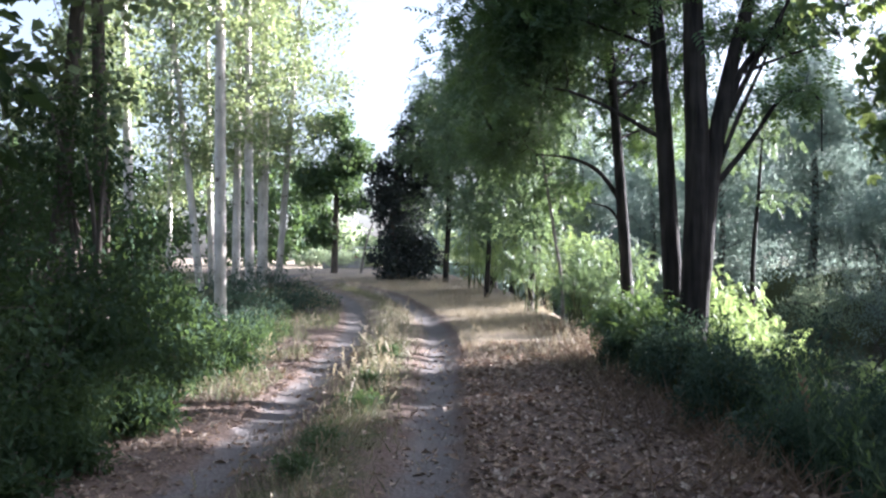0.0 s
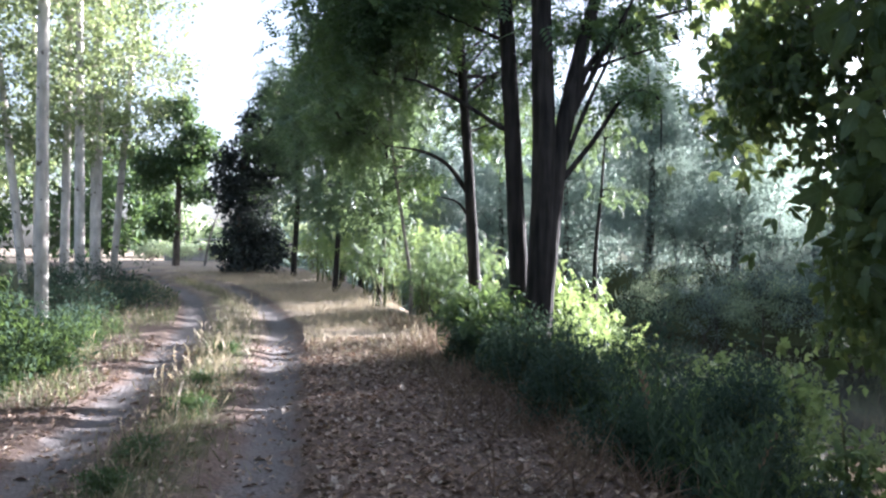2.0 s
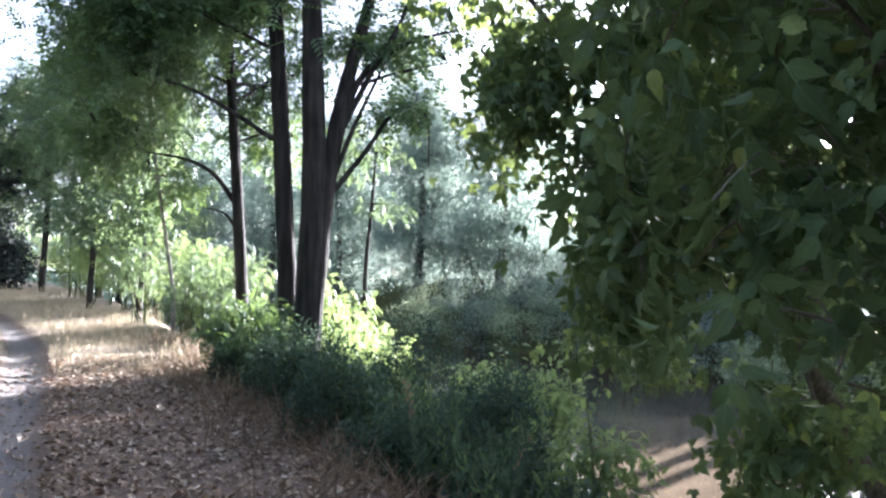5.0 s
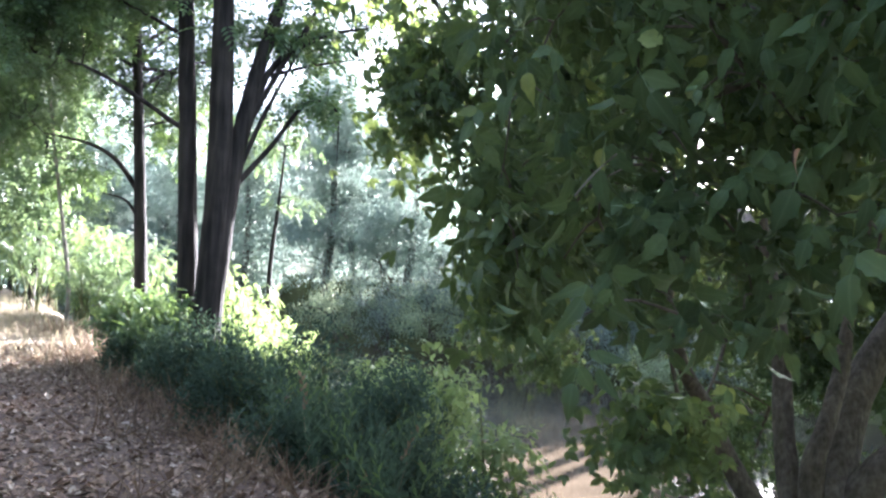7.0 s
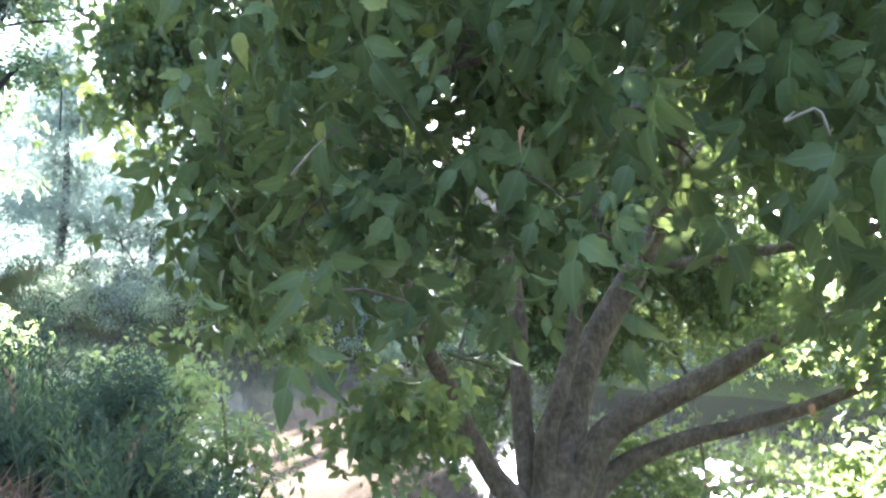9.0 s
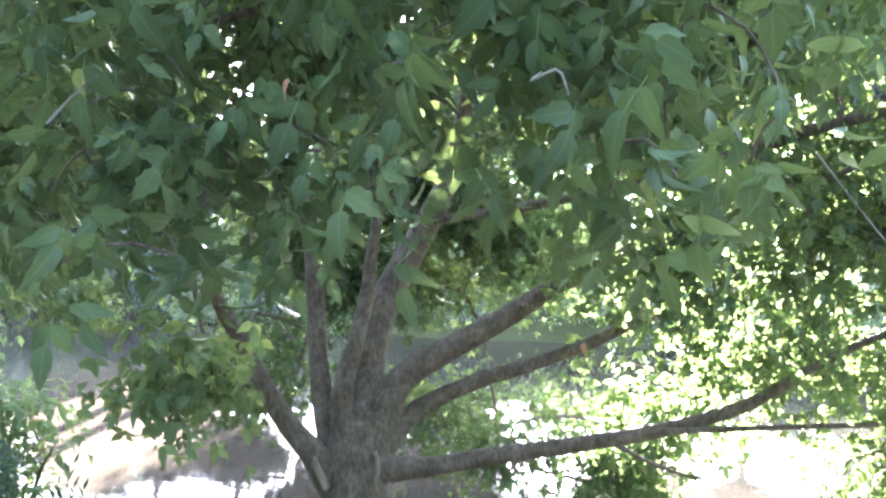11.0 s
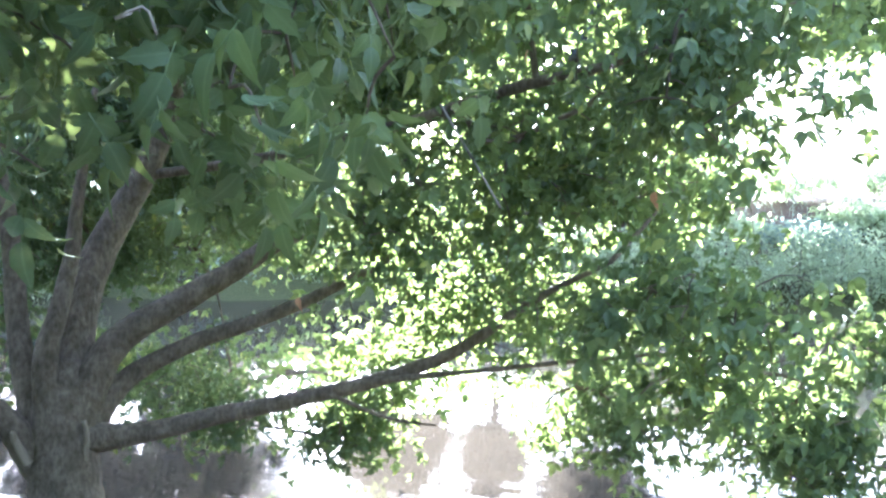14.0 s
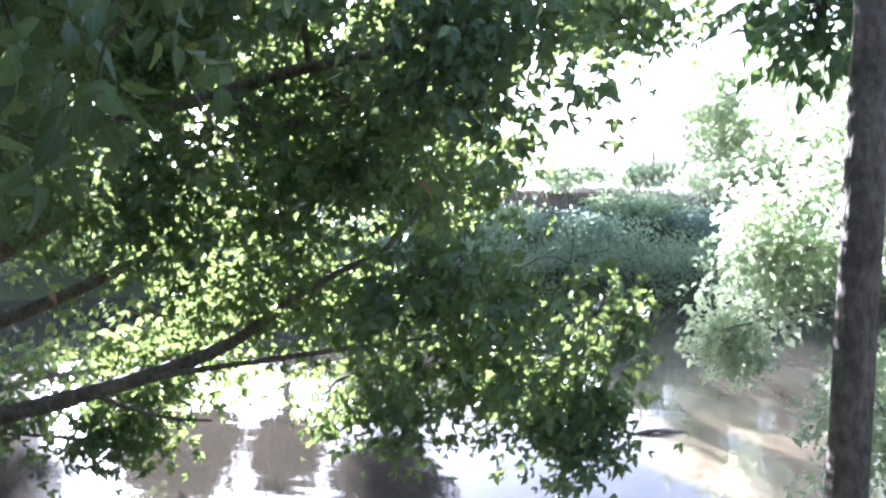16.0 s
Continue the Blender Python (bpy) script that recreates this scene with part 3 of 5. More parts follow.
# undergrowth on the wood side, its shade put into the leaf colour
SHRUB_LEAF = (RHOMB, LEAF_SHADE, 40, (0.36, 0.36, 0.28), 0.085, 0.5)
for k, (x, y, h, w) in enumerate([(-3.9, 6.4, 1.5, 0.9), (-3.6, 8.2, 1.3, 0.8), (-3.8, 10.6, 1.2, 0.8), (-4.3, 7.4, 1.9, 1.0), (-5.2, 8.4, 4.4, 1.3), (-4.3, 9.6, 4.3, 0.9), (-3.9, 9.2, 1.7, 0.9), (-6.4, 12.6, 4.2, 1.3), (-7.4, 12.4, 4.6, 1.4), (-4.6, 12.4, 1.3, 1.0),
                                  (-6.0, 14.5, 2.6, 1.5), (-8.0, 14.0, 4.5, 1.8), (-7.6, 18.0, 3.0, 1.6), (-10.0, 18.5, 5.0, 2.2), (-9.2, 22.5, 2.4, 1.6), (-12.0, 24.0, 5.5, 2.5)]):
    shrub(x, y, h, w, k, SHRUB_LEAF, "dense broadleaf shrub beside the track, shade put into its dark green leaves", 8, int(40 + 26 * w * h ** 0.5 * (0.42 if h > 4 else 1)), "undergrowth")
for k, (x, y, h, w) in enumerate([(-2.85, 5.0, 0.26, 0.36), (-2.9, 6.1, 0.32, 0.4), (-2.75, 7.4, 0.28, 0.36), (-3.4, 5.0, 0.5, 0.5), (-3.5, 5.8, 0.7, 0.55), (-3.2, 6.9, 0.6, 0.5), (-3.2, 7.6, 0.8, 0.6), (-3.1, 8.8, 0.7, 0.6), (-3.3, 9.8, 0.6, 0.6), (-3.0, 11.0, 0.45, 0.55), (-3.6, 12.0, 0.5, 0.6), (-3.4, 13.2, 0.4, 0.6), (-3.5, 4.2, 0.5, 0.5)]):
    shrub(x, y, h, w, 240 + k, (rhomb(0.4, 0.08), LEAF_SHADE, 34, (0.2, 0.2, 0.16), 0.07, 0.1), "low weeds beside the track, shade put into their dark green leaves", 7, int(30 + 60 * w * h), "undergrowth", name="weed_clump", category="weeds", bark=STEM_GREEN)
for k, (x, y, h, w) in enumerate([(-1.15, 5.8, 0.14, 0.2), (-1.1, 6.7, 0.2, 0.22), (-0.95, 8.5, 0.22, 0.26), (-1.0, 9.8, 0.2, 0.2), (-1.0, 12.2, 0.16, 0.22)]):
    shrub(x, y, h, w, 320 + k, (rhomb(0.3, 0.06), LEAF_SHRUB, 24, (0.1, 0.1, 0.07), 0.045, -0.4), "low dark green weed tuft between the ruts", 6, int(16 + 60 * w), "weed tufts on the track", name="weed_tuft", category="weeds", bark=STEM_GREEN)
for k, (x, y, h, w) in enumerate([(-3.9, 14.6, 0.45, 0.6), (-4.9, 15.4, 0.9, 0.8), (-4.0, 16.6, 0.4, 0.6), (-4.6, 18.6, 0.8, 0.9), (-3.7, 20.4, 0.6, 0.9), (-5.6, 20.5, 1.0, 1.1), (-4.8, 23.5, 1.0, 1.3), (-6.4, 26.0, 1.2, 1.4), (-9.8, 28.0, 1.6, 1.6), (-12.5, 29.0, 2.6, 2.0)]):
    shrub(x, y, h, w, 40 + k, (rhomb(0.42, 0.08), LEAF_HERB, 34, (0.34, 0.34, 0.2), 0.08, 0.1), "low green shrub among weeds under poplars", 7, 38, "undergrowth")

for k, (x, y, h, w) in enumerate([(-10.4, 61.5, 1.6, 1.6), (-8.2, 60.5, 1.2, 1.5), (-6.2, 61.8, 1.3, 1.3), (-4.6, 60.0, 1.4, 1.3)]):
    shrub(x, y, h, w, 60 + k, (RHOMB, LEAF_BRIGHT, 34, (0.4, 0.4, 0.3), 0.16, 0.3), "shrub beside the footbridge, sunlight put into its pale leaves", 6, 34, "undergrowth")

# the dark bush and the belt of small trees along the bank ahead
crown_tree("dark_tree", (-2.7, 38.0, gz(-2.7, 38.0)), [(-2.7, 38, gz(-2.7, 38), 0.2), (-2.7, 38, 4, 0.15), (-2.4, 38, 8.2, 0.03)],
           [((-2.3, 38, 1.9), (1.8, 1.8, 1.9), 125), ((-2.4, 38, 4.1), (1.8, 1.6, 1.5), 90), ((-1.5, 38.2, 5.8), (1.9, 1.6, 1.6), 90), ((-0.8, 38, 8.0), (1.6, 1.4, 1.3), 56), ((-3.5, 38, 5.6), (0.7, 0.7, 1.0), 14), ((-2.3, 38, 7.3), (0.7, 0.7, 0.7), 12)],
           (ROUND, LEAF_DARK, 60, (0.44, 0.44, 0.4), 0.15, 0.4), "dense dark purplish-green tree beside the bend of the track", seed=21, bark=BARK_DARK, limbs=14, limb_from=0.1)
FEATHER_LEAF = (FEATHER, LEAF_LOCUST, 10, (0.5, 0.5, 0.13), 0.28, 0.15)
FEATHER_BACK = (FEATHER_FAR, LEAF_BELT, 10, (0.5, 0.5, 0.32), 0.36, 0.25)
for k, (x, y, h, r, w) in enumerate([(-0.4, 36.0, 9.5, 0.13, 2.2), (1.5, 32.7, 9.0, 0.15, 2.3), (2.0, 29.6, 8.0, 0.11, 2.1), (1.0, 26.5, 8.5, 0.09, 1.9), (2.6, 24.0, 9.0, 0.10, 2.1), (1.9, 21.0, 8.0, 0.08, 1.8)]):
    z = gz(x, y)
    crown_tree("locust_tree", (x, y, z), [(x, y, z, r), (x + 0.15, y, z + h * 0.45, r * 0.75), (x - 0.2, y, z + h * 0.9, 0.03)],
               [((x - 0.3, y, z + h * 0.62), (w, w, h * 0.2), 110), ((x, y, z + h * 0.85), (w * 0.85, w * 0.85, h * 0.17), 70), ((x, y, z + h * 0.36), (w * 0.75, w * 0.75, h * 0.13), 34)],
               FEATHER_BACK, "slender locust tree with feathery green crown on the river bank", "tree", "locusts on the bank", 30 + k, BARK_LOCUST, 12, limb_from=0.3)

# the locust with three stems, and its neighbours
zb = gz(3.15, 11.5)
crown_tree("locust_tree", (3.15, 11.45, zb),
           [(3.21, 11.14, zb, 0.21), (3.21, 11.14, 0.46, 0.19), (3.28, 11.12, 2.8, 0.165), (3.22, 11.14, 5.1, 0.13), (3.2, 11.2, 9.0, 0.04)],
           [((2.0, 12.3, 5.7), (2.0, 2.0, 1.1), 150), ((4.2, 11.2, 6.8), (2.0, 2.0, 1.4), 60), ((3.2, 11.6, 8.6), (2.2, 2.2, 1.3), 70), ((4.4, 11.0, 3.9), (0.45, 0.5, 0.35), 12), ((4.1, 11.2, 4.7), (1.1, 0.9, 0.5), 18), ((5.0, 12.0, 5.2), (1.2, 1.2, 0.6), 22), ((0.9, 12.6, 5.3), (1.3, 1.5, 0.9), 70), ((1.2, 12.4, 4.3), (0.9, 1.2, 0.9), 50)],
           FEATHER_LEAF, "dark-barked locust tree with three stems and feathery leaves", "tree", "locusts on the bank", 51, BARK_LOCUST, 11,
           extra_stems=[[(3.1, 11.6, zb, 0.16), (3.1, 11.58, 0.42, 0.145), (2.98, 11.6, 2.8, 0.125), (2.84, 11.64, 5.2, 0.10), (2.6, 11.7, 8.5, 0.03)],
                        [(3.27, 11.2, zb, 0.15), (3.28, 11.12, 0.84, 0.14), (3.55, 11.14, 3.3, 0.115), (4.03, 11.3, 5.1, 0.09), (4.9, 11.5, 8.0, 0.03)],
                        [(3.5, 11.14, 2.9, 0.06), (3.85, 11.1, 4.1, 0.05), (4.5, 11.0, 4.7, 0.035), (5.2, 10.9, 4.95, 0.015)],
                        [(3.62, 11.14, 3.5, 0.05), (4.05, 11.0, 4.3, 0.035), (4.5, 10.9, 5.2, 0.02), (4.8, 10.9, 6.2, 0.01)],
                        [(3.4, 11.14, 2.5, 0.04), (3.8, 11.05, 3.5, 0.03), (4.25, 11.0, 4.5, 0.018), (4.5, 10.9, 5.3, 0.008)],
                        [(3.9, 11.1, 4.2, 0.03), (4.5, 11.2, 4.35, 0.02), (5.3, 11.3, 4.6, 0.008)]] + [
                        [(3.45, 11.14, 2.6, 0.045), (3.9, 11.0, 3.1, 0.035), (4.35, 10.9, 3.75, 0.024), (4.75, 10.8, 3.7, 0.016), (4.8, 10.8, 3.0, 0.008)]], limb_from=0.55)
zb = gz(3.09, 14.76)
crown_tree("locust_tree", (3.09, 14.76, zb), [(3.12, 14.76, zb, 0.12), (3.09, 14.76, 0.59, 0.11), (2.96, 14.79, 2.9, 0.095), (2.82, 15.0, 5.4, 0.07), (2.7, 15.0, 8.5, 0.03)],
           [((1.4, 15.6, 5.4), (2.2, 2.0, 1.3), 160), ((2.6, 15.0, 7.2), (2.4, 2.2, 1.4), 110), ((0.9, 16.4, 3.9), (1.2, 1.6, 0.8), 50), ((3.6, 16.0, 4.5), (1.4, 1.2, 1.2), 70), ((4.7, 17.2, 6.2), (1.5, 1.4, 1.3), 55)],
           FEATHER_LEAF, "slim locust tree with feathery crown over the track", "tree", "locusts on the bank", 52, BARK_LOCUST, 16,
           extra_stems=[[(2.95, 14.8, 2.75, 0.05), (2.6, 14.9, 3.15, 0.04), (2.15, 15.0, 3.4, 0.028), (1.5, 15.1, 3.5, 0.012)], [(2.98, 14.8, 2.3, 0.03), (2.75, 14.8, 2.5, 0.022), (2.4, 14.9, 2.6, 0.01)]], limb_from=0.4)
zb = gz(5.2, 14.4)
crown_tree("locust_tree", (5.2, 14.4, zb), [(5.2, 14.4, zb, 0.05), (5.15, 14.4, 1.2, 0.04), (5.3, 14.5, 2.8, 0.03), (5.4, 14.5, 4.3, 0.01)],
           [((5.2, 14.4, 3.7), (1.0, 0.9, 0.6), 26), ((5.5, 14.5, 2.7), (0.6, 0.6, 0.3), 7)], (FEATHER, LEAF_BELT, 8, (0.4, 0.4, 0.14), 0.2, 0.35), "young sunlit locust tree with yellow-green feathery leaves", "tree", "locusts on the bank", 54, BARK_LOCUST, 7, limb_from=0.4)
zb = gz(2.32, 18.0)
crown_tree("locust_sapling", (2.32, 18.0, zb), [(2.33, 18.0, zb, 0.045), (2.3, 18.0, 1.2, 0.04), (1.97, 18.06, 3.4, 0.03), (1.7, 18.1, 5.5, 0.012)],
           [((1.7, 18.1, 5.0), (1.0, 1.0, 1.0), 36), ((2.2, 18.0, 3.2), (0.7, 0.7, 0.6), 14)], FEATHER_LEAF, "thin pale-stemmed locust sapling among dry grass", "tree", "locusts on the bank", 53, BARK_SMOOTH, 6)

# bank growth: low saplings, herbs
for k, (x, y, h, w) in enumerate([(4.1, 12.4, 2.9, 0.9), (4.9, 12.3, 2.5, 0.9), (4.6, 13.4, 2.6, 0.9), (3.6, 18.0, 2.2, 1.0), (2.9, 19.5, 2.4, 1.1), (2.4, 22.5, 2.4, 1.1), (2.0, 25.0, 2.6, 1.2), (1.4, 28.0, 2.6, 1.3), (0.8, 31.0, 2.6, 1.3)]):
    shrub(x, y, h, w, 80 + k, (FEATHER_FAR if y > 17 else FEATHER, LEAF_SAPLING, 10 if y > 17 else 12, (0.32, 0.32, 0.2), 0.155, 0.6), "locust sapling with feathery leaves, sunlight put into their bright green", 6, int(26 * w * h), "saplings on the bank", low=0.1, name="locust_sapling", category="sapling", bark=STEM_GREEN)
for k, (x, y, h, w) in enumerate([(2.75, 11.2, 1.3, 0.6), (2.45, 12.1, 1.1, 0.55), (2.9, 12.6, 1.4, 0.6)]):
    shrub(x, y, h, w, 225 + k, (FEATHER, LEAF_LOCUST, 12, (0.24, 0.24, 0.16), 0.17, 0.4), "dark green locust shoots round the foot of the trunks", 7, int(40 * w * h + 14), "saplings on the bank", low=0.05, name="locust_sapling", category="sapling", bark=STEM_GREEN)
# Half shade is put into the leaf colour, duller than the sunlit saplings.
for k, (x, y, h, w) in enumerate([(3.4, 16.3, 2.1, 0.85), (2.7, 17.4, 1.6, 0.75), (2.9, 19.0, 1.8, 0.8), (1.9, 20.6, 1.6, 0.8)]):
    shrub(x, y, h, w, 210 + k, (FEATHER, LEAF_BELT, 9, (0.26, 0.26, 0.16), 0.2, 0.4), "locust sapling with feathery leaves, half shade put into their mid-green", 6, int(20 * w * h), "saplings on the bank", low=0.3, name="locust_sapling", category="sapling", bark=STEM_GREEN)
HERB = (rhomb(0.32, 0.05), LEAF_HERB, 44, (0.14, 0.14, 0.27), 0.062, -0.3)
for k, (x, y, h, w) in enumerate([(2.7, 10.8, 0.6, 0.6), (2.4, 9.9, 0.8, 0.55), (3.2, 9.9, 1.3, 0.75), (2.7, 8.7, 0.9, 0.6), (3.6, 8.7, 1.5, 0.8), (2.75, 7.6, 0.95, 0.6), (3.7, 7.5, 1.6, 0.8), (2.75, 6.5, 0.95, 0.55), (3.6, 6.4, 1.5, 0.75), (2.85, 5.5, 0.9, 0.5), (3.6, 5.3, 1.3, 0.7), (3.95, 6.9, 1.7, 0.6), (4.1, 8.0, 1.6, 0.6), (4.9, 9.9, 0.9, 0.6), (2.9, 12.2, 0.7, 0.55), (2.3, 11.6, 0.5, 0.5)]):
    h *= 0.5 + 0.6 * ((k * 5) % 7) / 6
    x, y = x + 0.22 * math.sin(k * 2.3), y + 0.2 * math.sin(k * 4.1)
    shrub(x, y, h, w, 120 + k, HERB, "dense grey-green leafy weeds on the bank slope", 9, int(40 + 46 * w * h), "bank weeds", name="weed_clump", category="weeds", bark=STEM_GREEN)

for k, (x, y, h, w) in enumerate([(4.5, 7.6, 2.4, 0.75), (4.7, 9.0, 2.3, 0.85), (4.4, 6.3, 2.0, 0.6)]):
    shrub(x, y, h, w, 145 + k, (RHOMB, LEAF_SAPLING, 30, (0.3, 0.3, 0.22), 0.095, 0.3), "shrub at the water's edge, sunlight put into its yellow-green leaves", 7, int(40 * w * h), "waterside shrubs", bark=STEM_GREEN)

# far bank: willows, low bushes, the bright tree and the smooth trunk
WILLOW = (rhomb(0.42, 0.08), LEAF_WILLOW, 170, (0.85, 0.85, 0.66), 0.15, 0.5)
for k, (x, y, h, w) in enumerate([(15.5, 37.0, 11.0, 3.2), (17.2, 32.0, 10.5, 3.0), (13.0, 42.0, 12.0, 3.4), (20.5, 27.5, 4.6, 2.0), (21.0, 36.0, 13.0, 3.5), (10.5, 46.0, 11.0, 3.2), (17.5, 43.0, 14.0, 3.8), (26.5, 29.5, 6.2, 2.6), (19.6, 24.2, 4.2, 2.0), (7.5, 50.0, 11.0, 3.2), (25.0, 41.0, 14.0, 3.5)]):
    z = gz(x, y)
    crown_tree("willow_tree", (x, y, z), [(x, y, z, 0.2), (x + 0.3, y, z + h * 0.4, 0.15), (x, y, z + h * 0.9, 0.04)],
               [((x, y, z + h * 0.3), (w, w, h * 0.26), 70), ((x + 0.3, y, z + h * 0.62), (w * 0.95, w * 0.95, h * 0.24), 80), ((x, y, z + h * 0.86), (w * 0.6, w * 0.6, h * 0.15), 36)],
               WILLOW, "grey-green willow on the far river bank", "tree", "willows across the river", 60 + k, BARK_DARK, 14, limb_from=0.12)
brng = np.random.default_rng(12)
# Bushes with the pale leaf have sun highlights put into their colour.
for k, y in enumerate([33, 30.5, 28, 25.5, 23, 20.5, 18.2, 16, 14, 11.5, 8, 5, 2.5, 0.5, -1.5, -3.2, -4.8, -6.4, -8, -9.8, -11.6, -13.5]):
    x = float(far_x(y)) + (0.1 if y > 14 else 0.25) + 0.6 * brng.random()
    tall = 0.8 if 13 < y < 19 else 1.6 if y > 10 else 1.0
    shrub(x, float(y), tall * (1.7 + 0.9 * brng.random()), tall * (1.15 + 0.4 * brng.random()), 160 + k, (rhomb(0.42, 0.08), LEAF_WILLOW if y > 4 and k % 2 else LEAF_BRIGHT, 95, (0.5, 0.5, 0.36), 0.095, 0.3), "grey-green waterside bush on the far bank" if y > 4 and k % 2 else "waterside bush on the far bank, sunlight put into its pale leaves", 6, 52, "far bank bushes", name="waterside_bush", category="bush", stretch=1.3, low=-0.05)
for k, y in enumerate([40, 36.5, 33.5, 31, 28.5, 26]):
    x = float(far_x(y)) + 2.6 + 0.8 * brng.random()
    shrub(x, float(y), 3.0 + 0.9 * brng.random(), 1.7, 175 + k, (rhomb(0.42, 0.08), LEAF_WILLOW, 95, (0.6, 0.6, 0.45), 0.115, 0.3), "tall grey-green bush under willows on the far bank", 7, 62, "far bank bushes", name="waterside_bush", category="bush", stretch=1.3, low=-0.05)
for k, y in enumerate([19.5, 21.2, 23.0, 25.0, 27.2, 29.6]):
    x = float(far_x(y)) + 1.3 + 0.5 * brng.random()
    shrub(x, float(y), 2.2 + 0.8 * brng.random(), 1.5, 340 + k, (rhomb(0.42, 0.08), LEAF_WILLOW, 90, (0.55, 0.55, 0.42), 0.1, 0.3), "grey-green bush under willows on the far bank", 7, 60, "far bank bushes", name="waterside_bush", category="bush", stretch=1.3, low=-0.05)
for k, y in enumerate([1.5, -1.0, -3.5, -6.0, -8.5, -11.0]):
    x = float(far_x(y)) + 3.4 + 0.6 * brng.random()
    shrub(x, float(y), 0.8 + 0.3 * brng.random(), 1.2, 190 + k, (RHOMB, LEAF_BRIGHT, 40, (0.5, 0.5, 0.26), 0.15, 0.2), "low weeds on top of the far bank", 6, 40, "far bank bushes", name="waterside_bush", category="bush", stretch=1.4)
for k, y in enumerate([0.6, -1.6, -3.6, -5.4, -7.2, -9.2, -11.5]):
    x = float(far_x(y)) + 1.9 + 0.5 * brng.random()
    shrub(x, float(y), 0.55 + 0.3 * brng.random(), 1.3, 300 + k, (RHOMB, LEAF_BRIGHT if k % 2 else LEAF_WILLOW, 46, (0.5, 0.5, 0.3), 0.14, 0.2), "bramble bush on the slope of the far bank, sunlight put into its pale leaves" if k % 2 else "grey-green bramble bush on the slope of the far bank", 6, 46, "far bank bushes", name="waterside_bush", category="bush", stretch=1.4)
# Unseen crowns: some inferred from reflections, others added to block sun and sky.
for k, (x, y, low, top, w) in enumerate([(26.3, 13.8, 1.2, 10.8, 3.2), (23.6, 13.6, -0.4, 5.2, 2.1), (22.4, 16.2, -0.6, 1.3, 2.0), (21.9, 18.9, -0.6, 2.2, 2.0), (20.2, 21.6, -0.7, 4.3, 2.2), (19.3, 24.4, -0.7, 5.0, 2.4), (30.0, 9.2, 3.8, 7.3, 2.5), (22.4, 20.9, 2.9, 5.0, 2.0), (23.0, 17.6, 3.6, 6.8, 2.3), (25.5, 18.2, 4.1, 9.0, 2.6), (30.5, 1.8, 4.6, 8.8, 2.5), (26.5, 21.6, 7.8, 13.0, 2.4), (27.0, 25.4, 10.2, 14.4, 2.4), (26.0, 29.2, 9.2, 13.6, 2.6), (30.5, 5.5, 4.0, 7.0, 1.3)]):
    z = gz(x, y)
    mid = (low + top) / 2
    crown_tree("riverside_tree", (x, y, z), [(x, y, z, 0.17), (x + 0.2, y, mid, 0.11), (x, y, top, 0.03)],
               [((x, y, mid - 0.2), (w, w, (top - low) * 0.48), 210 if w > 3 else 130), ((x + 0.2, y, top - 0.8), (w * 0.7, w * 0.7, (top - low) * 0.2), 40)],
               (rhomb(0.6, 0.1), LEAF_DARK, 38, (0.6, 0.6, 0.45), 0.3, 0.4), "unseen round-crowned dark green tree across the river, placed to block sun and sky", "tree", "round trees across the river", 95 + k, BARK_DARK, 10, limb_from=0.4)
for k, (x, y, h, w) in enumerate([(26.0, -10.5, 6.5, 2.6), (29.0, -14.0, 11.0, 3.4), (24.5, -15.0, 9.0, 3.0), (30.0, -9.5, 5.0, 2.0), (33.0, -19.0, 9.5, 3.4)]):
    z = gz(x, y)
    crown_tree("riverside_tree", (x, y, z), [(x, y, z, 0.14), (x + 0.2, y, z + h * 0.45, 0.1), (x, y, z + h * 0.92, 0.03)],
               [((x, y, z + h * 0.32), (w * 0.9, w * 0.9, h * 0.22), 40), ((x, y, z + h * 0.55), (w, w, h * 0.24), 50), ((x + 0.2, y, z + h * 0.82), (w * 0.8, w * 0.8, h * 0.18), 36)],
               (rhomb(0.6, 0.1), LEAF_BRIGHT, 44, (0.6, 0.6, 0.42), 0.2, 0.4), "tree on the far river bank, sunlight put into its pale green leaves", "tree", "sunlit trees across the river", 90 + k, BARK_DARK, 9, limb_from=0.2)

# distant belts of trees that close the view
def wood_belt(name, line, h, n, seed, label, mat, size=0.55, spread=5.0, rough=0.5, mean=0.62):
    rng = np.random.default_rng(seed)
    g = Geo()
    pts = smooth_line(line, 400)
    c = pts[rng.integers(0, 400, n)] + spread * (rng.random((n, 2)) * 2 - 1)
    top = np.array([max(1.0, h * (mean + rough * noise.noise(Vector((p * 0.14, q * 0.14, 1.0 + seed))))) for p, q in c])
    z = ground_z(c[:, 0], c[:, 1])
    centres = np.column_stack([c, z + 0.4 + (top - 0.4) * rng.random(n) ** 0.8])
    leaf_cloud(g, rng, centres, 27, (1.1, 1.1, 0.9), size * 1.1, RHOMB, 0.3)
    return tagged(new(name, g.mesh(name, mat, False)), label, "woods", kind="stuff")


wood_belt("distant_woods", [(-60, 55), (-38, 66), (-22, 78), (-14, 82)], 15, 800, 1, "distant green woods beyond the poplars", LEAF_SHRUB)
# Distance haze is put into the pale colour of this belt.
wood_belt("distant_woods", [(-13, 95), (-3, 96), (8, 90)], 9, 300, 2, "trees far along the track, haze put into their pale leaf colour", LEAF_BRIGHT)
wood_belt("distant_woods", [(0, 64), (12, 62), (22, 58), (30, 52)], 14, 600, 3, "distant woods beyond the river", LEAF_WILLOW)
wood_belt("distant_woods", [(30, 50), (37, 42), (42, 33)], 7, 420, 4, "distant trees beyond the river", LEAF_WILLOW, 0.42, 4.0)
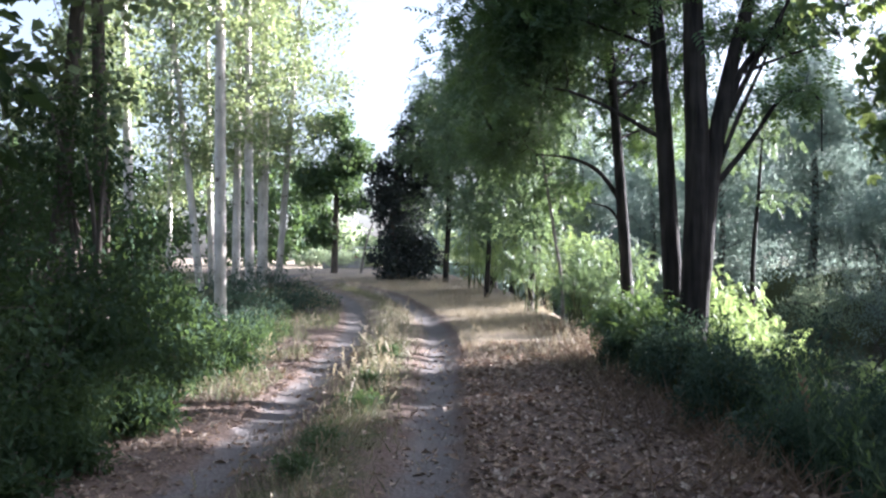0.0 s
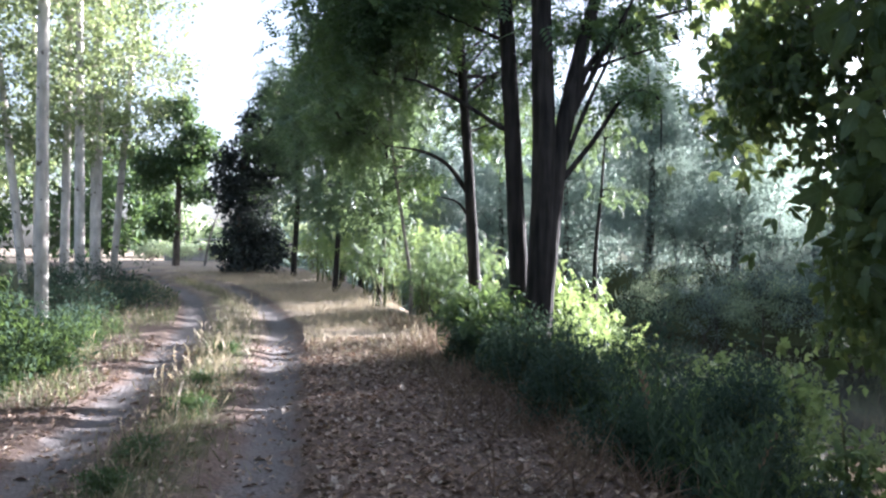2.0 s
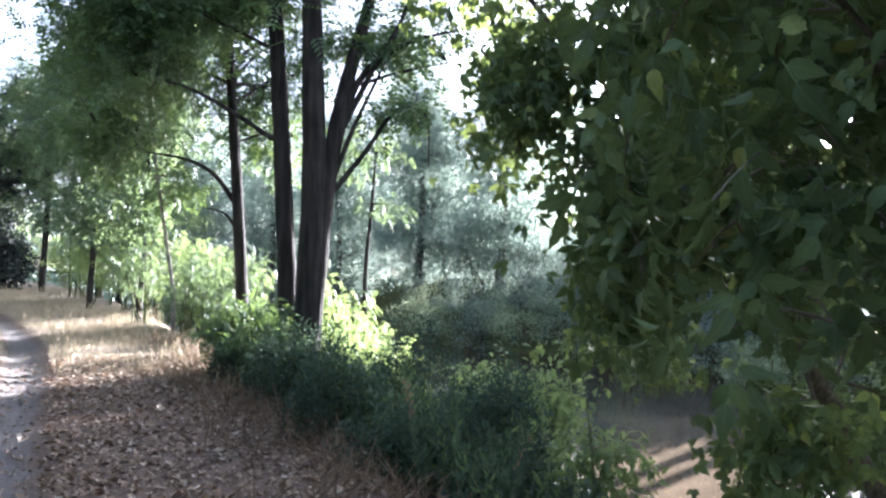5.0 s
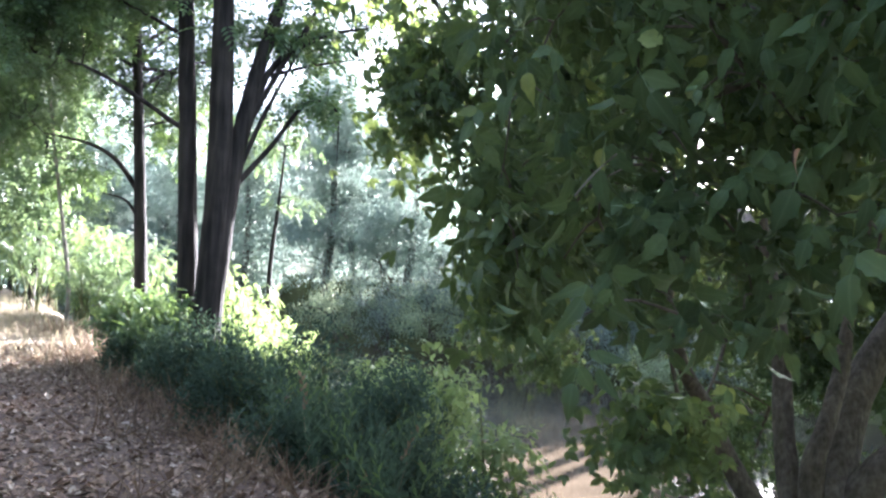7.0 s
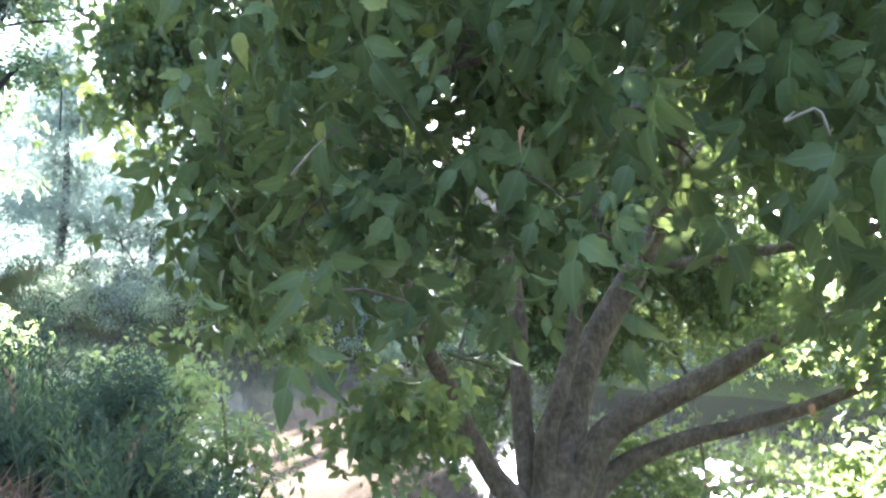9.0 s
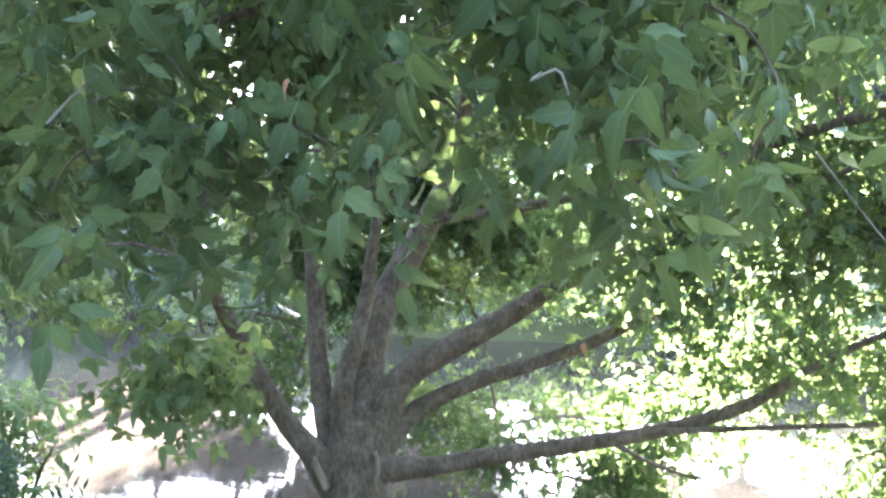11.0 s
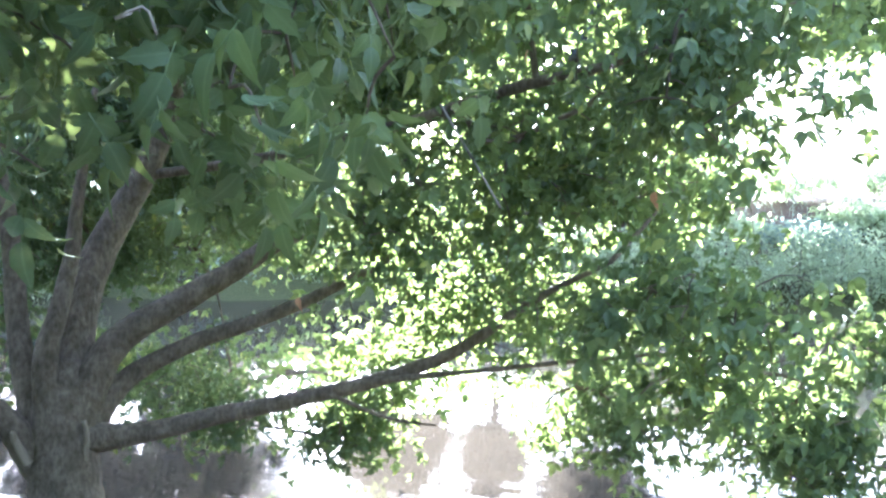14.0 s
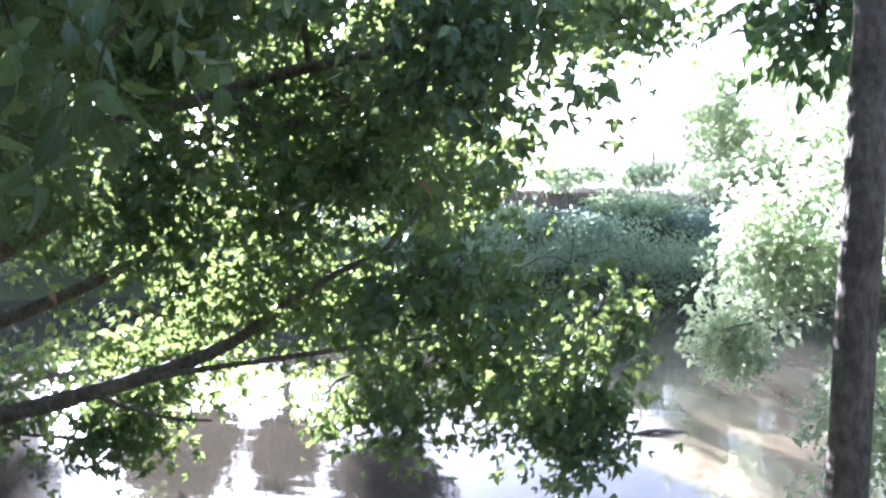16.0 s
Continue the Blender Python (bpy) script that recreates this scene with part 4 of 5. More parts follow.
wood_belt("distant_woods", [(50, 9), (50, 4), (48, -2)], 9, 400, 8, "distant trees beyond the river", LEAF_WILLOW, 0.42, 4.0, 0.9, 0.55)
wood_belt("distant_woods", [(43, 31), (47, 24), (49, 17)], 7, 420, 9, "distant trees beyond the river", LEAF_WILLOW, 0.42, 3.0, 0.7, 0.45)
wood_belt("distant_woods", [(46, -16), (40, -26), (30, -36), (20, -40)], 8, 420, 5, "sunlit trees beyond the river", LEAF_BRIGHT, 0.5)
# Unseen leaf belts round the viewpoint, added to keep sky light off the foreground.
wood_belt("woods", [(-7.8, 9), (-7.6, 5), (-7.6, 0)], 16, 340, 12, "out-of-view woods beside the track, added to block sky light", LEAF_SHADE, 0.32, 2.0)
wood_belt("woods", [(-6.0, 8.0), (-5.2, 3.0), (-4.8, -3.0)], 13, 300, 14, "out-of-view woods beside the track, added to block sky light", LEAF_SHADE, 0.3, 1.0)
wood_belt("woods", [(-7.6, -2), (-7.6, -10), (-7, -18)], 12, 360, 6, "out-of-view woods beside the track, added to block sky light", LEAF_SHADE, 0.32, 2.2)
wood_belt("woods", [(-8, -20), (-2, -20), (5, -18)], 11, 360, 10, "out-of-view woods behind the track, added to block sky light", LEAF_SHADE, 0.32, 2.2)
wood_belt("woods", [(5.2, -7), (5, -11), (5, -15)], 12, 300, 7, "out-of-view trees along the bank, added to block sky light", LEAF_SHADE, 0.3, 1.6)


# ---- the box elder over the water ----
ex, ey = 4.93, 3.25
ez = gz(ex, ey)
elder = thing("box_elder_tree", (ex, ey, ez), "large low-branching box elder overhanging the river, broad green leaves", "tree")
erng = np.random.default_rng(77)
enodes = []


def elder_wood(name, pts):
    """One stem of the box elder: points with radii."""
    pts = np.array(pts)
    g = Geo()
    tube(g, pts[:, :3], pts[:, 3], 14, 40, 0.022, erng)
    part(name, g, BARK_ELDER, elder)
    if name == "limb":
        enodes.append(smooth_line(pts[:, :3], 24)[8:])


elder_wood("trunk", [(ex, ey, ez - 0.2, 0.36), (4.96, 3.25, -0.97, 0.286), (5.06, 3.33, -0.54, 0.226), (5.11, 3.39, -0.25, 0.212), (5.16, 3.43, 0.05, 0.186), (5.25, 3.48, 0.35, 0.116)])
elder_wood("limb", [(5.04, 3.48, -0.31, 0.116), (4.92, 3.59, -0.03, 0.091), (4.81, 3.72, 0.17, 0.076), (4.67, 3.81, 0.44, 0.064), (4.50, 3.85, 0.76, 0.056), (4.27, 3.83, 1.02, 0.044), (4.06, 3.79, 1.41, 0.034), (3.84, 3.71, 1.83, 0.013)])
elder_wood("limb", [(5.07, 3.51, -0.18, 0.110), (5.13, 3.67, 0.19, 0.081), (5.19, 3.79, 0.58, 0.071), (5.26, 3.88, 1.02, 0.064), (5.28, 3.95, 1.39, 0.053), (5.21, 4.03, 1.92, 0.043), (4.92, 3.95, 2.55, 0.028), (4.32, 3.90, 3.24, 0.015)])
elder_wood("limb", [(5.15, 3.43, -0.11, 0.155), (5.32, 3.48, 0.34, 0.130), (5.45, 3.49, 0.74, 0.116), (5.61, 3.43, 1.11, 0.106), (5.79, 3.28, 1.53, 0.091), (5.87, 3.12, 1.95, 0.073), (5.70, 2.92, 2.42, 0.054), (5.14, 2.61, 3.08, 0.036), (4.53, 2.42, 3.88, 0.017)])
elder_wood("limb", [(5.05, 3.42, -0.04, 0.102), (5.07, 3.48, 0.38, 0.076), (5.16, 3.45, 0.69, 0.060), (5.28, 3.44, 1.04, 0.051), (5.32, 3.42, 1.40, 0.038), (5.37, 3.32, 2.12, 0.018)])
elder_wood("limb", [(5.17, 3.35, -0.06, 0.135), (5.35, 3.26, 0.36, 0.109), (5.48, 3.13, 0.54, 0.096), (5.67, 2.87, 0.73, 0.086), (5.87, 2.57, 0.94, 0.074), (5.99, 2.34, 1.12, 0.064), (6.13, 1.90, 1.36, 0.044), (6.28, 1.42, 1.77, 0.015)])
elder_wood("limb", [(5.26, 3.31, -0.07, 0.103), (5.45, 3.16, 0.21, 0.071), (5.70, 2.84, 0.42, 0.058), (5.86, 2.46, 0.57, 0.049), (5.99, 2.12, 0.72, 0.042), (6.10, 1.74, 0.92, 0.035), (6.19, 1.33, 1.06, 0.025), (6.24, 0.60, 1.33, 0.010)])
elder_wood("limb", [(5.15, 3.33, -0.13, 0.115), (5.34, 2.98, -0.11, 0.070), (5.51, 2.54, -0.00, 0.061), (5.61, 2.16, 0.09, 0.054), (5.68, 1.54, 0.27, 0.048), (5.74, 1.08, 0.45, 0.041), (5.73, 0.80, 0.63, 0.033), (5.71, 0.48, 0.87, 0.024), (5.67, 0.05, 1.11, 0.013)])
elder_wood("limb", [(5.8, 3.29, 1.55, 0.033), (5.94, 2.46, 1.69, 0.034), (5.95, 1.63, 1.88, 0.038), (5.89, 1.11, 2.01, 0.044), (5.77, 0.66, 2.14, 0.038), (5.62, 0.16, 2.23, 0.031), (5.52, -0.14, 2.32, 0.026), (5.39, -0.55, 2.43, 0.012)])
elder_wood("limb", [(5.64, 1.49, 0.29, 0.024), (5.69, 0.99, 0.37, 0.017), (5.67, 0.33, 0.49, 0.015), (5.61, -0.26, 0.60, 0.009)])
elder_wood("limb", [(5.66, 0.98, 2.01, 0.025), (5.61, 0.76, 1.80, 0.019), (5.56, 0.29, 1.97, 0.016), (5.47, 0.09, 2.08, 0.013), (5.46, -0.21, 2.16, 0.006)])
elder_wood("limb", [(5.62, 1.79, 0.19, 0.019), (5.68, 1.54, 0.08, 0.013), (5.73, 1.32, 0.02, 0.010), (5.78, 1.11, -0.00, 0.006)])
elder_wood("limb", [(4.9, 2.5, 3.1, 0.045), (3.7, 1.8, 3.2, 0.036), (2.7, 1.4, 2.95, 0.022), (2.1, 1.1, 2.6, 0.01)])
elder_wood("limb", [(4.9, 3.9, 2.6, 0.034), (3.6, 2.9, 2.8, 0.028), (2.6, 2.3, 2.7, 0.018), (2.0, 1.9, 2.3, 0.008)])
elder_wood("limb", [(4.7, 2.2, 3.6, 0.036), (3.4, 0.9, 3.2, 0.028), (2.7, 0.4, 2.75, 0.018), (2.3, 0.2, 2.35, 0.008)])
for line in ([(4.89, 3.46, -0.22, 0.043), (4.84, 3.51, -0.07, 0.033), (4.82, 3.51, -0.01, 0.022)], [(5.08, 3.21, -0.23, 0.043), (5.08, 3.19, -0.07, 0.028), (5.08, 3.21, 0.02, 0.020)]):
    line = np.array(line)
    g = Geo()
    tube(g, line[:, :3], line[:, 3] * 0.7, 9, 10, 0.05, erng)
    part("stub", g, BARK_CUT, elder, "pale barkless stub of a sawn limb")
enodes = np.concatenate(enodes)

# the hanging skirt of leaves on the path side: bearing and reach from its middle, lower rim
SKIRT = [(28.5, 2.8, 1.38, 7), (32, 2.55, 1.24, 13), (36, 2.4, 1.16, 17), (40, 2.3, 1.2, 15), (44, 2.2, 1.2, 13), (48, 2.1, 1.24, 13), (52, 2.0, 1.34, 13), (56, 1.95, 1.36, 13), (59.5, 2.0, 1.58, 10), (63, 2.1, 1.66, 9),
         (66.5, 2.0, 1.46, 13), (70, 1.95, 1.38, 15), (73, 1.9, 1.32, 13), (76, 1.95, 1.36, 10), (80, 2.4, 1.75, 8), (84, 2.8, 2.0, 7)]
skirt = []
for az, d, low, k in SKIRT:
    for u in range(k):
        z = low + 0.2 + (2.75 - low) * (u + erng.random()) / k
        az2, d2 = radians(az + 2.4 * erng.normal()), d + 0.16 * erng.normal() + 0.10 * (z - 1.6)
        skirt.append((0.5 + d2 * math.sin(az2), d2 * math.cos(az2), z))
# the masses of the crown: centre, radii, clumps, lowest height
SHOULDER = [((3.2, 4.1, 2.2), (0.45, 0.6, 0.7), 70, 1.5), ((3.3, 3.3, 1.8), (0.55, 0.6, 0.5), 60, 1.2), ((3.1, 2.2, 2.3), (0.6, 0.8, 0.6), 90, 1.6),
    ((3.3, 1.1, 2.5), (0.6, 0.7, 0.5), 70, 2), ((3.3, 4.3, 1.5), (0.32, 0.4, 0.6), 46, 0.9), ((2.18, 2.68, 1.8), (0.2, 0.2, 0.45), 30, 1.35), ((2.9, 3.4, 2.1), (0.25, 0.3, 0.5), 34, 1.4)]
# The first and fourth masses are unseen, added to block sun and sky.
ROOF_HIGH = [((7.94, 9.24, 3.0), (1.3, 2.0, 0.9), 110, 2.1), ((2.7, 4.5, 2.75), (0.4, 0.65, 0.7), 80, 2.1), ((2.35, 4.2, 3.5), (0.6, 0.8, 0.6), 50, 2.7), ((2, 1.6, 3.35), (1.5, 2.0, 0.4), 190, 2.9),
    ((4.87, 2.08, 3.78), (2.32, 3.17, 1.46), 336, 2.33), ((6.4, -0.4, 2.7), (1.2, 1.3, 1), 72, 1.5), ((7.55, 2.84, 2.89), (1.46, 1.46, 0.98), 109, 1.49),
    ((6.2, -1.35, 2.6), (0.7, 0.55, 0.4), 49, 2.15), ((2.6, 1.7, 2.95), (0.8, 1, 0.35), 80, 2.55), ((3.4, 2.6, 2.9), (0.7, 0.9, 0.5), 70, 2.3),
    ((5, 2, 2.6), (0.8, 0.8, 0.6), 70, 2), ((3.6, 4.2, 3), (0.8, 0.7, 0.6), 110, 2.3)]
ROOF_LOW = [((3.2, 3.3, 3.1), (0.7, 0.6, 0.5), 80, 2.4), ((4.3, 4.6, 2.6), (0.8, 0.7, 0.6), 90, 1.9), ((4.3, 0.9, 2.6), (0.7, 0.8, 0.5), 121, 2.15), ((4.8, -0.1, 2.95), (0.7, 0.7, 0.4), 54, 2.5),
    ((6.6, 0.9, 2.9), (0.8, 0.8, 0.6), 90, 2.1), ((5.6, 0.3, 2.9), (0.8, 0.8, 0.5), 46, 2.3)]
HEART = [((7.6, 4.6, 0.95), (1.1, 1.1, 0.5), 90, 0.35), ((7.2, 4.2, 1.9), (1.2, 1, 0.9), 130, 0.9), ((7.7, 3.4, 1.5), (1, 0.9, 0.7), 110, 0.7), ((7.43, 4.51, 2.12), (1.1, 1.1, 1.1), 132, 0.89),
    ((6.53, 5.02, 1.61), (0.85, 0.98, 0.85), 96, 0.65), ((7.04, 3.61, 2.5), (1.22, 2.68, 1.46), 180, 0.89), ((6.6, 1.5, 2.4), (1.2, 2.6, 1.3), 151, 0.9),
    ((7.81, 6.43, 1.35), (1.1, 1.95, 1.46), 108, -0.31), ((7.94, 3.36, 1.22), (1.1, 1.22, 0.85), 96, 0.29), ((6.8, 4.2, 2.2), (1, 1, 0.9), 100, 1.2),
    ((6.4, 1.8, 2.4), (0.8, 0.8, 0.8), 100, 1.5)]
UNDERSIDE = [((6.9, 4.8, 0.9), (0.9, 0.9, 0.5), 70, 0.3), ((2.9, 2.7, 0.9), (0.28, 0.3, 0.2), 17, 0.6),
    ((5.51, 4.83, 0.2), (0.49, 0.49, 0.43), 31, -0.19), ((5.45, 5.4, 0.0), (0.35, 0.35, 0.35), 22, -0.6), ((5.63, 7.2, 0.84), (0.73, 0.73, 0.49), 40, 0.29),
    ((7.55, 4.12, -0.31), (1.1, 1.46, 0.73), 84, -1.25), ((6.53, 5.28, 0.24), (0.73, 0.85, 0.7), 30, -0.5)]
WATER_SIDE_HIGH = [((4.7, -0.4, 2.1), (0.8, 0.8, 0.7), 81, 1.3), ((5, -0.55, 0.75), (0.5, 0.65, 0.75), 49, -0.1), ((5.9, 0.4, 1.8), (0.8, 1.1, 0.7), 90, 0.9),
    ((5.6, 1.2, 1.3), (0.9, 1.4, 0.6), 90, 0.45), ((6.3, 0.9, 0.75), (0.9, 1.7, 0.5), 90, 0.2), ((4.75, -0.2, 1), (0.35, 0.5, 0.35), 24, 0.5),
    ((7, 0.6, 1.7), (0.8, 1.6, 0.6), 110, 0.9), ((6.4, -0.3, 1.5), (0.7, 0.8, 0.5), 49, 0.9), ((6.7, 1.8, 0.1), (0.7, 1, 0.5), 49, -0.4),
    ((6.6, 0.1, 0), (0.6, 0.9, 0.5), 54, -0.6), ((9.09, 3.48, -0.6), (0.85, 1.22, 0.61), 48, -1.25), ((6.6, -0.9, 0.1), (0.5, 0.5, 0.55), 45, -0.7)]
WATER_SIDE_LOW = [((5.25, -1, 0.3), (0.3, 0.32, 0.5), 44, -0.3), ((5.5, -1.25, 0.75), (0.3, 0.25, 0.2), 14, 0.5), ((6.6, 2.0, -0.35), (0.6, 0.6, 0.25), 34, -0.7), ((6.3, 2.9, -0.25), (0.5, 0.6, 0.25), 24, -0.6)]
MASSES = SHOULDER + ROOF_HIGH + ROOF_LOW + HEART + UNDERSIDE + WATER_SIDE_HIGH + WATER_SIDE_LOW
for c, r, k, zm in MASSES:
    c = np.array(c)
    for u in range(3):
        tip = c + unit(erng, 1)[0] * np.array(r) * 0.55
        s = enodes[np.linalg.norm(enodes - tip, axis=1).argmin()]
        d = np.linalg.norm(tip - s)
        if d > 0.35:
            mid = (s + tip) / 2 + erng.normal(size=3) * 0.06 * d + np.array([0, 0, 0.06 * d])
            g = Geo()
            tube(g, [s, mid, tip], [0.012 + 0.009 * d, 0.008 + 0.006 * d, 0.005], 7, 10, 0.04, erng)
            part("branch", g, BARK_ELDER, elder)
            enodes = np.concatenate([enodes, smooth_line([s, mid, tip], 10)[2:]])
ecentres = np.concatenate([np.array(skirt)] + [blob_points(erng, n, c, r, 0.3, zm) for c, r, n, zm in MASSES])
tw = Geo()
grown = enodes
for c in np.concatenate([ecentres[:len(skirt)][np.argsort(-ecentres[:len(skirt), 2])], ecentres[len(skirt):]]):
    gap = np.linalg.norm(grown - c, axis=1) + 0.5 * np.maximum(c[2] - grown[:, 2], 0)
    s = grown[gap.argmin()]
    d = np.linalg.norm(c - s)
    mid = (s + c) / 2 + np.array([0, 0, 0.1 * d]) + erng.normal(size=3) * 0.05 * d
    tube(tw, [s, mid, c], [0.004 + 0.003 * min(d, 1.2), 0.004, 0.0022], 5, 6, 0, erng)
    grown = np.concatenate([grown, [c]])
part("branchwork", tw, BARK_ELDER, elder, kind="stuff")
per = 9
n = len(ecentres) * per
off = unit(erng, n) * (erng.random(n) ** 0.5)[:, None] * np.array([0.25, 0.25, 0.22])
pos = np.repeat(ecentres, per, 0) + off
ahead = off / (np.linalg.norm(off, axis=1)[:, None] + 1e-9) * 0.5 + unit(erng, n) * 0.55 + np.array([0, 0, -1.05])
normal = np.array([-0.5, -0.25, 0.42]) + unit(erng, n) * 0.95
size = 0.088 * (1 + 0.24 * erng.normal(size=n)).clip(0.5, 1.5)
middle = np.array([0.5, 0.0, 1.57])
rangeto = np.linalg.norm(pos - middle, axis=1)
keep = rangeto > 1.42
order = np.argsort(np.where(keep, rangeto, 99))
close = order[:300]
rest = np.array([q for q in order[300:] if keep[q]])
shapes = (TRIO, TRIO_T, TRIO_W)
g = Geo()
detail = rest[rangeto[rest] < 3.0]
plain = rest[rangeto[rest] >= 3.0]
for k in range(3):
    q = detail[k::3]
    scatter(g, shapes[k], pos[q], ahead[q], normal[q], size[q])
more = plain[::2]
shift = erng.normal(size=(len(more), 3)) * 0.12
scatter(g, TRIO_FAR, pos[plain], ahead[plain], normal[plain], size[plain] * 0.85)
scatter(g, TRIO_FAR, pos[more] + shift, ahead[more][:, [1, 0, 2]], normal[more], size[more] * 0.72)
fol = part("foliage", g, LEAF_ELDER, elder, kind="stuff")
at = fol.data.attributes.new("rib", 'FLOAT', 'POINT')
ribs = np.zeros(len(fol.data.vertices), np.float32)
ribs[:len(RIB) * len(detail)] = np.tile(RIB, len(detail))
at.data.foreach_set("value", ribs)
for line, r in (([(1.65, 1.74, 1.76), (1.68, 1.7, 1.82), (1.71, 1.65, 1.87)], 0.0025), ([(2.6, 0.85, 2.1), (2.3, 0.8, 1.95), (2.04, 0.76, 1.85), (2.04, 0.7, 1.87), (2.05, 0.68, 1.82)], 0.003), ([(2.7, 0.3, 1.75), (2.62, 0.2, 1.62), (2.5, 0.1, 1.5)], 0.0025)):
    g = Geo()
    tube(g, line, [r * 1.4] + [r] * (len(line) - 1), 6, 12, 0.05, erng)
    part("twig", g, BARK_SMOOTH, elder, "pale bare twig")
for at_, turn, k in (((1.79, 1.17, 1.84), 40, 0.06), ((5.2, 1.82, 0.86), 90, 0.08), ((5.3, -0.19, 1.53), 60, 0.1), ((5.0, 0.46, 2.24), 20, 0.09)):
    dead = Geo()
    dead.add(*turned(ovate(0.5, 0.5, 0.03, 0.6), pose(*at_, -60, 20, turn) @ Matrix.Scale(k, 4)))
    part("dead_leaf", dead, LEAF_DEAD, elder, "curled reddish-brown dead leaf")
leaf_meshes = []
for k, sh in enumerate(shapes):
    g = Geo()
    g.add(*sh)
    me = g.mesh("leaf", LEAF_ELDER)
    me.attributes.new("rib", 'FLOAT', 'POINT').data.foreach_set("value", RIB)
    leaf_meshes.append(me)
for k, q in enumerate(close):
    a = Vector(ahead[q]).normalized()
    nn = Vector(normal[q])
    nn = (nn - a * nn.dot(a)).normalized()
    s = a.cross(nn)
    m = Matrix((s, a, nn)).transposed().to_4x4()
    ob = new("leaf", leaf_meshes[k % 3])
    ob.parent = elder
    ob.matrix_basis = Matrix.Translation(Vector(pos[q]) - elder.location) @ m @ Matrix.Scale(size[q], 4)

# the smooth young trunk on the bank and the sunlit tree beside it
zb = gz(3.7, -1.8)
crown_tree("young_tree", (3.7, -1.8, zb), [(3.68, -1.82, zb, 0.082), (3.69, -1.81, 0.36, 0.075), (3.71, -1.80, 2.16, 0.069), (3.75, -1.78, 4.5, 0.055), (3.8, -1.7, 7.0, 0.02)],
           [((4.5, -1.95, 2.35), (0.3, 0.22, 0.2), 14), ((3.9, -1.5, 4.6), (1.3, 1.3, 1.2), 50), ((3.8, -1.7, 6.2), (1.1, 1.1, 1.0), 30)], (RHOMB, LEAF_SHRUB, 34, (0.34, 0.34, 0.3), 0.095, 0.6),
           "young tree with straight grey-brown trunk on the bank", "tree", "", 71, BARK_ELDER, 8, limb_from=0.6)
zb = gz(4.9, -4.6)
crown_tree("waterside_tree", (4.9, -4.6, zb), [(4.9, -4.6, zb, 0.09), (5.3, -4.2, 0.2, 0.08), (6.0, -3.6, 1.3, 0.055), (6.5, -3.2, 2.6, 0.02)],
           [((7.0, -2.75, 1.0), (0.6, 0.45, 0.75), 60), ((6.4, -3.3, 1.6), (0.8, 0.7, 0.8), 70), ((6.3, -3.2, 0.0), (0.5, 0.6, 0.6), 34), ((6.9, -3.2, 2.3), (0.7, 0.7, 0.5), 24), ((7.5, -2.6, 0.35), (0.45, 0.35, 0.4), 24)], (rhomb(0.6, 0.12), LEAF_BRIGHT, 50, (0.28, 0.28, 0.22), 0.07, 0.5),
           "tree leaning over the water, sunlight put into its pale leaves", "tree", "", 72, BARK_SMOOTH, 9, limb_from=0.2)


# ---- grass, dead leaves ----
def blades(name, n, where, size, mat, shape, label, seed, lean=0.35):
    rng = np.random.default_rng(seed)
    x, y = where(rng, n)
    n = len(x)
    pos = np.stack([x, y, ground_z(x, y) - 0.01], -1)
    ahead = np.array([0, 0, 1.0]) + rng.normal(size=(n, 3)) * lean * np.array([1, 1, 0.1])
    g = Geo()
    scatter(g, shape, pos, ahead, unit(rng, n), size * (1 + 0.35 * rng.normal(size=n)).clip(0.3, 2.0))
    return tagged(new(name, g.mesh(name, mat, False)), label, "grass", kind="stuff")


def lumpy(rng, x, y, scale, cut):
    keep = np.array([noise.noise(Vector((p * scale, q * scale, 3.3))) for p, q in zip(x, y)]) > cut
    return x[keep], y[keep]


def mid_strip(rng, n):
    y = -4 + 38 * rng.random(n) ** 1.25
    x = track_x(y) + 0.24 * rng.normal(size=n)
    return lumpy(rng, x, y, 0.9, -0.15)


def dry_strip(rng, n):
    y = 10.6 + 29 * rng.random(n) ** 0.9
    a, b = track_x(y) + 1.2, edge_x(y) + 0.3
    x = a + (b - a) * rng.random(n)
    near = y > 12.5 + 1.6 * np.sin(x * 2.3) + 1.2 * rng.normal(size=n)
    return lumpy(rng, x[near], y[near], 0.6, -0.25)


def left_verge(rng, n):
    y = 9 + 26 * rng.random(n) ** 1.2
    x = track_x(y) - 1.2 - 2.2 * rng.random(n)
    return lumpy(rng, x, y, 0.7, -0.2)


def far_bank(rng, n):
    y = -26 + 66 * rng.random(n)
    x = far_x(y) + 0.8 + 5 * rng.random(n)
    return x, y


def bank_edge(rng, n):
    y = -6 + 23 * rng.random(n)
    x = edge_x(y) + 0.1 + 0.5 * rng.normal(size=n)
    return lumpy(rng, x, y, 0.8, -0.1)


blades("grass", 13000, mid_strip, 0.13, GRASS_GREEN, BLADE, "patchy green and yellow grass between the ruts", 1, 0.5)
blades("grass", 1700, mid_strip, 0.25, GRASS_DRY, SEED, "dry seed-headed grass between the ruts", 2)
blades("grass", 5200, dry_strip, 0.2, GRASS_DRY, SEED, "straw-coloured dry grass beside the track", 3)
blades("grass", 27000, dry_strip, 0.13, GRASS_DRY, BLADE, "short withered grass beside the track", 8, 0.7)
blades("grass", 11000, left_verge, 0.18, GRASS_GREEN, BLADE, "green weedy grass on the track verge", 4, 0.5)
blades("grass", 350, left_verge, 0.24, GRASS_DRY, SEED, "dry grass on the track verge", 5)
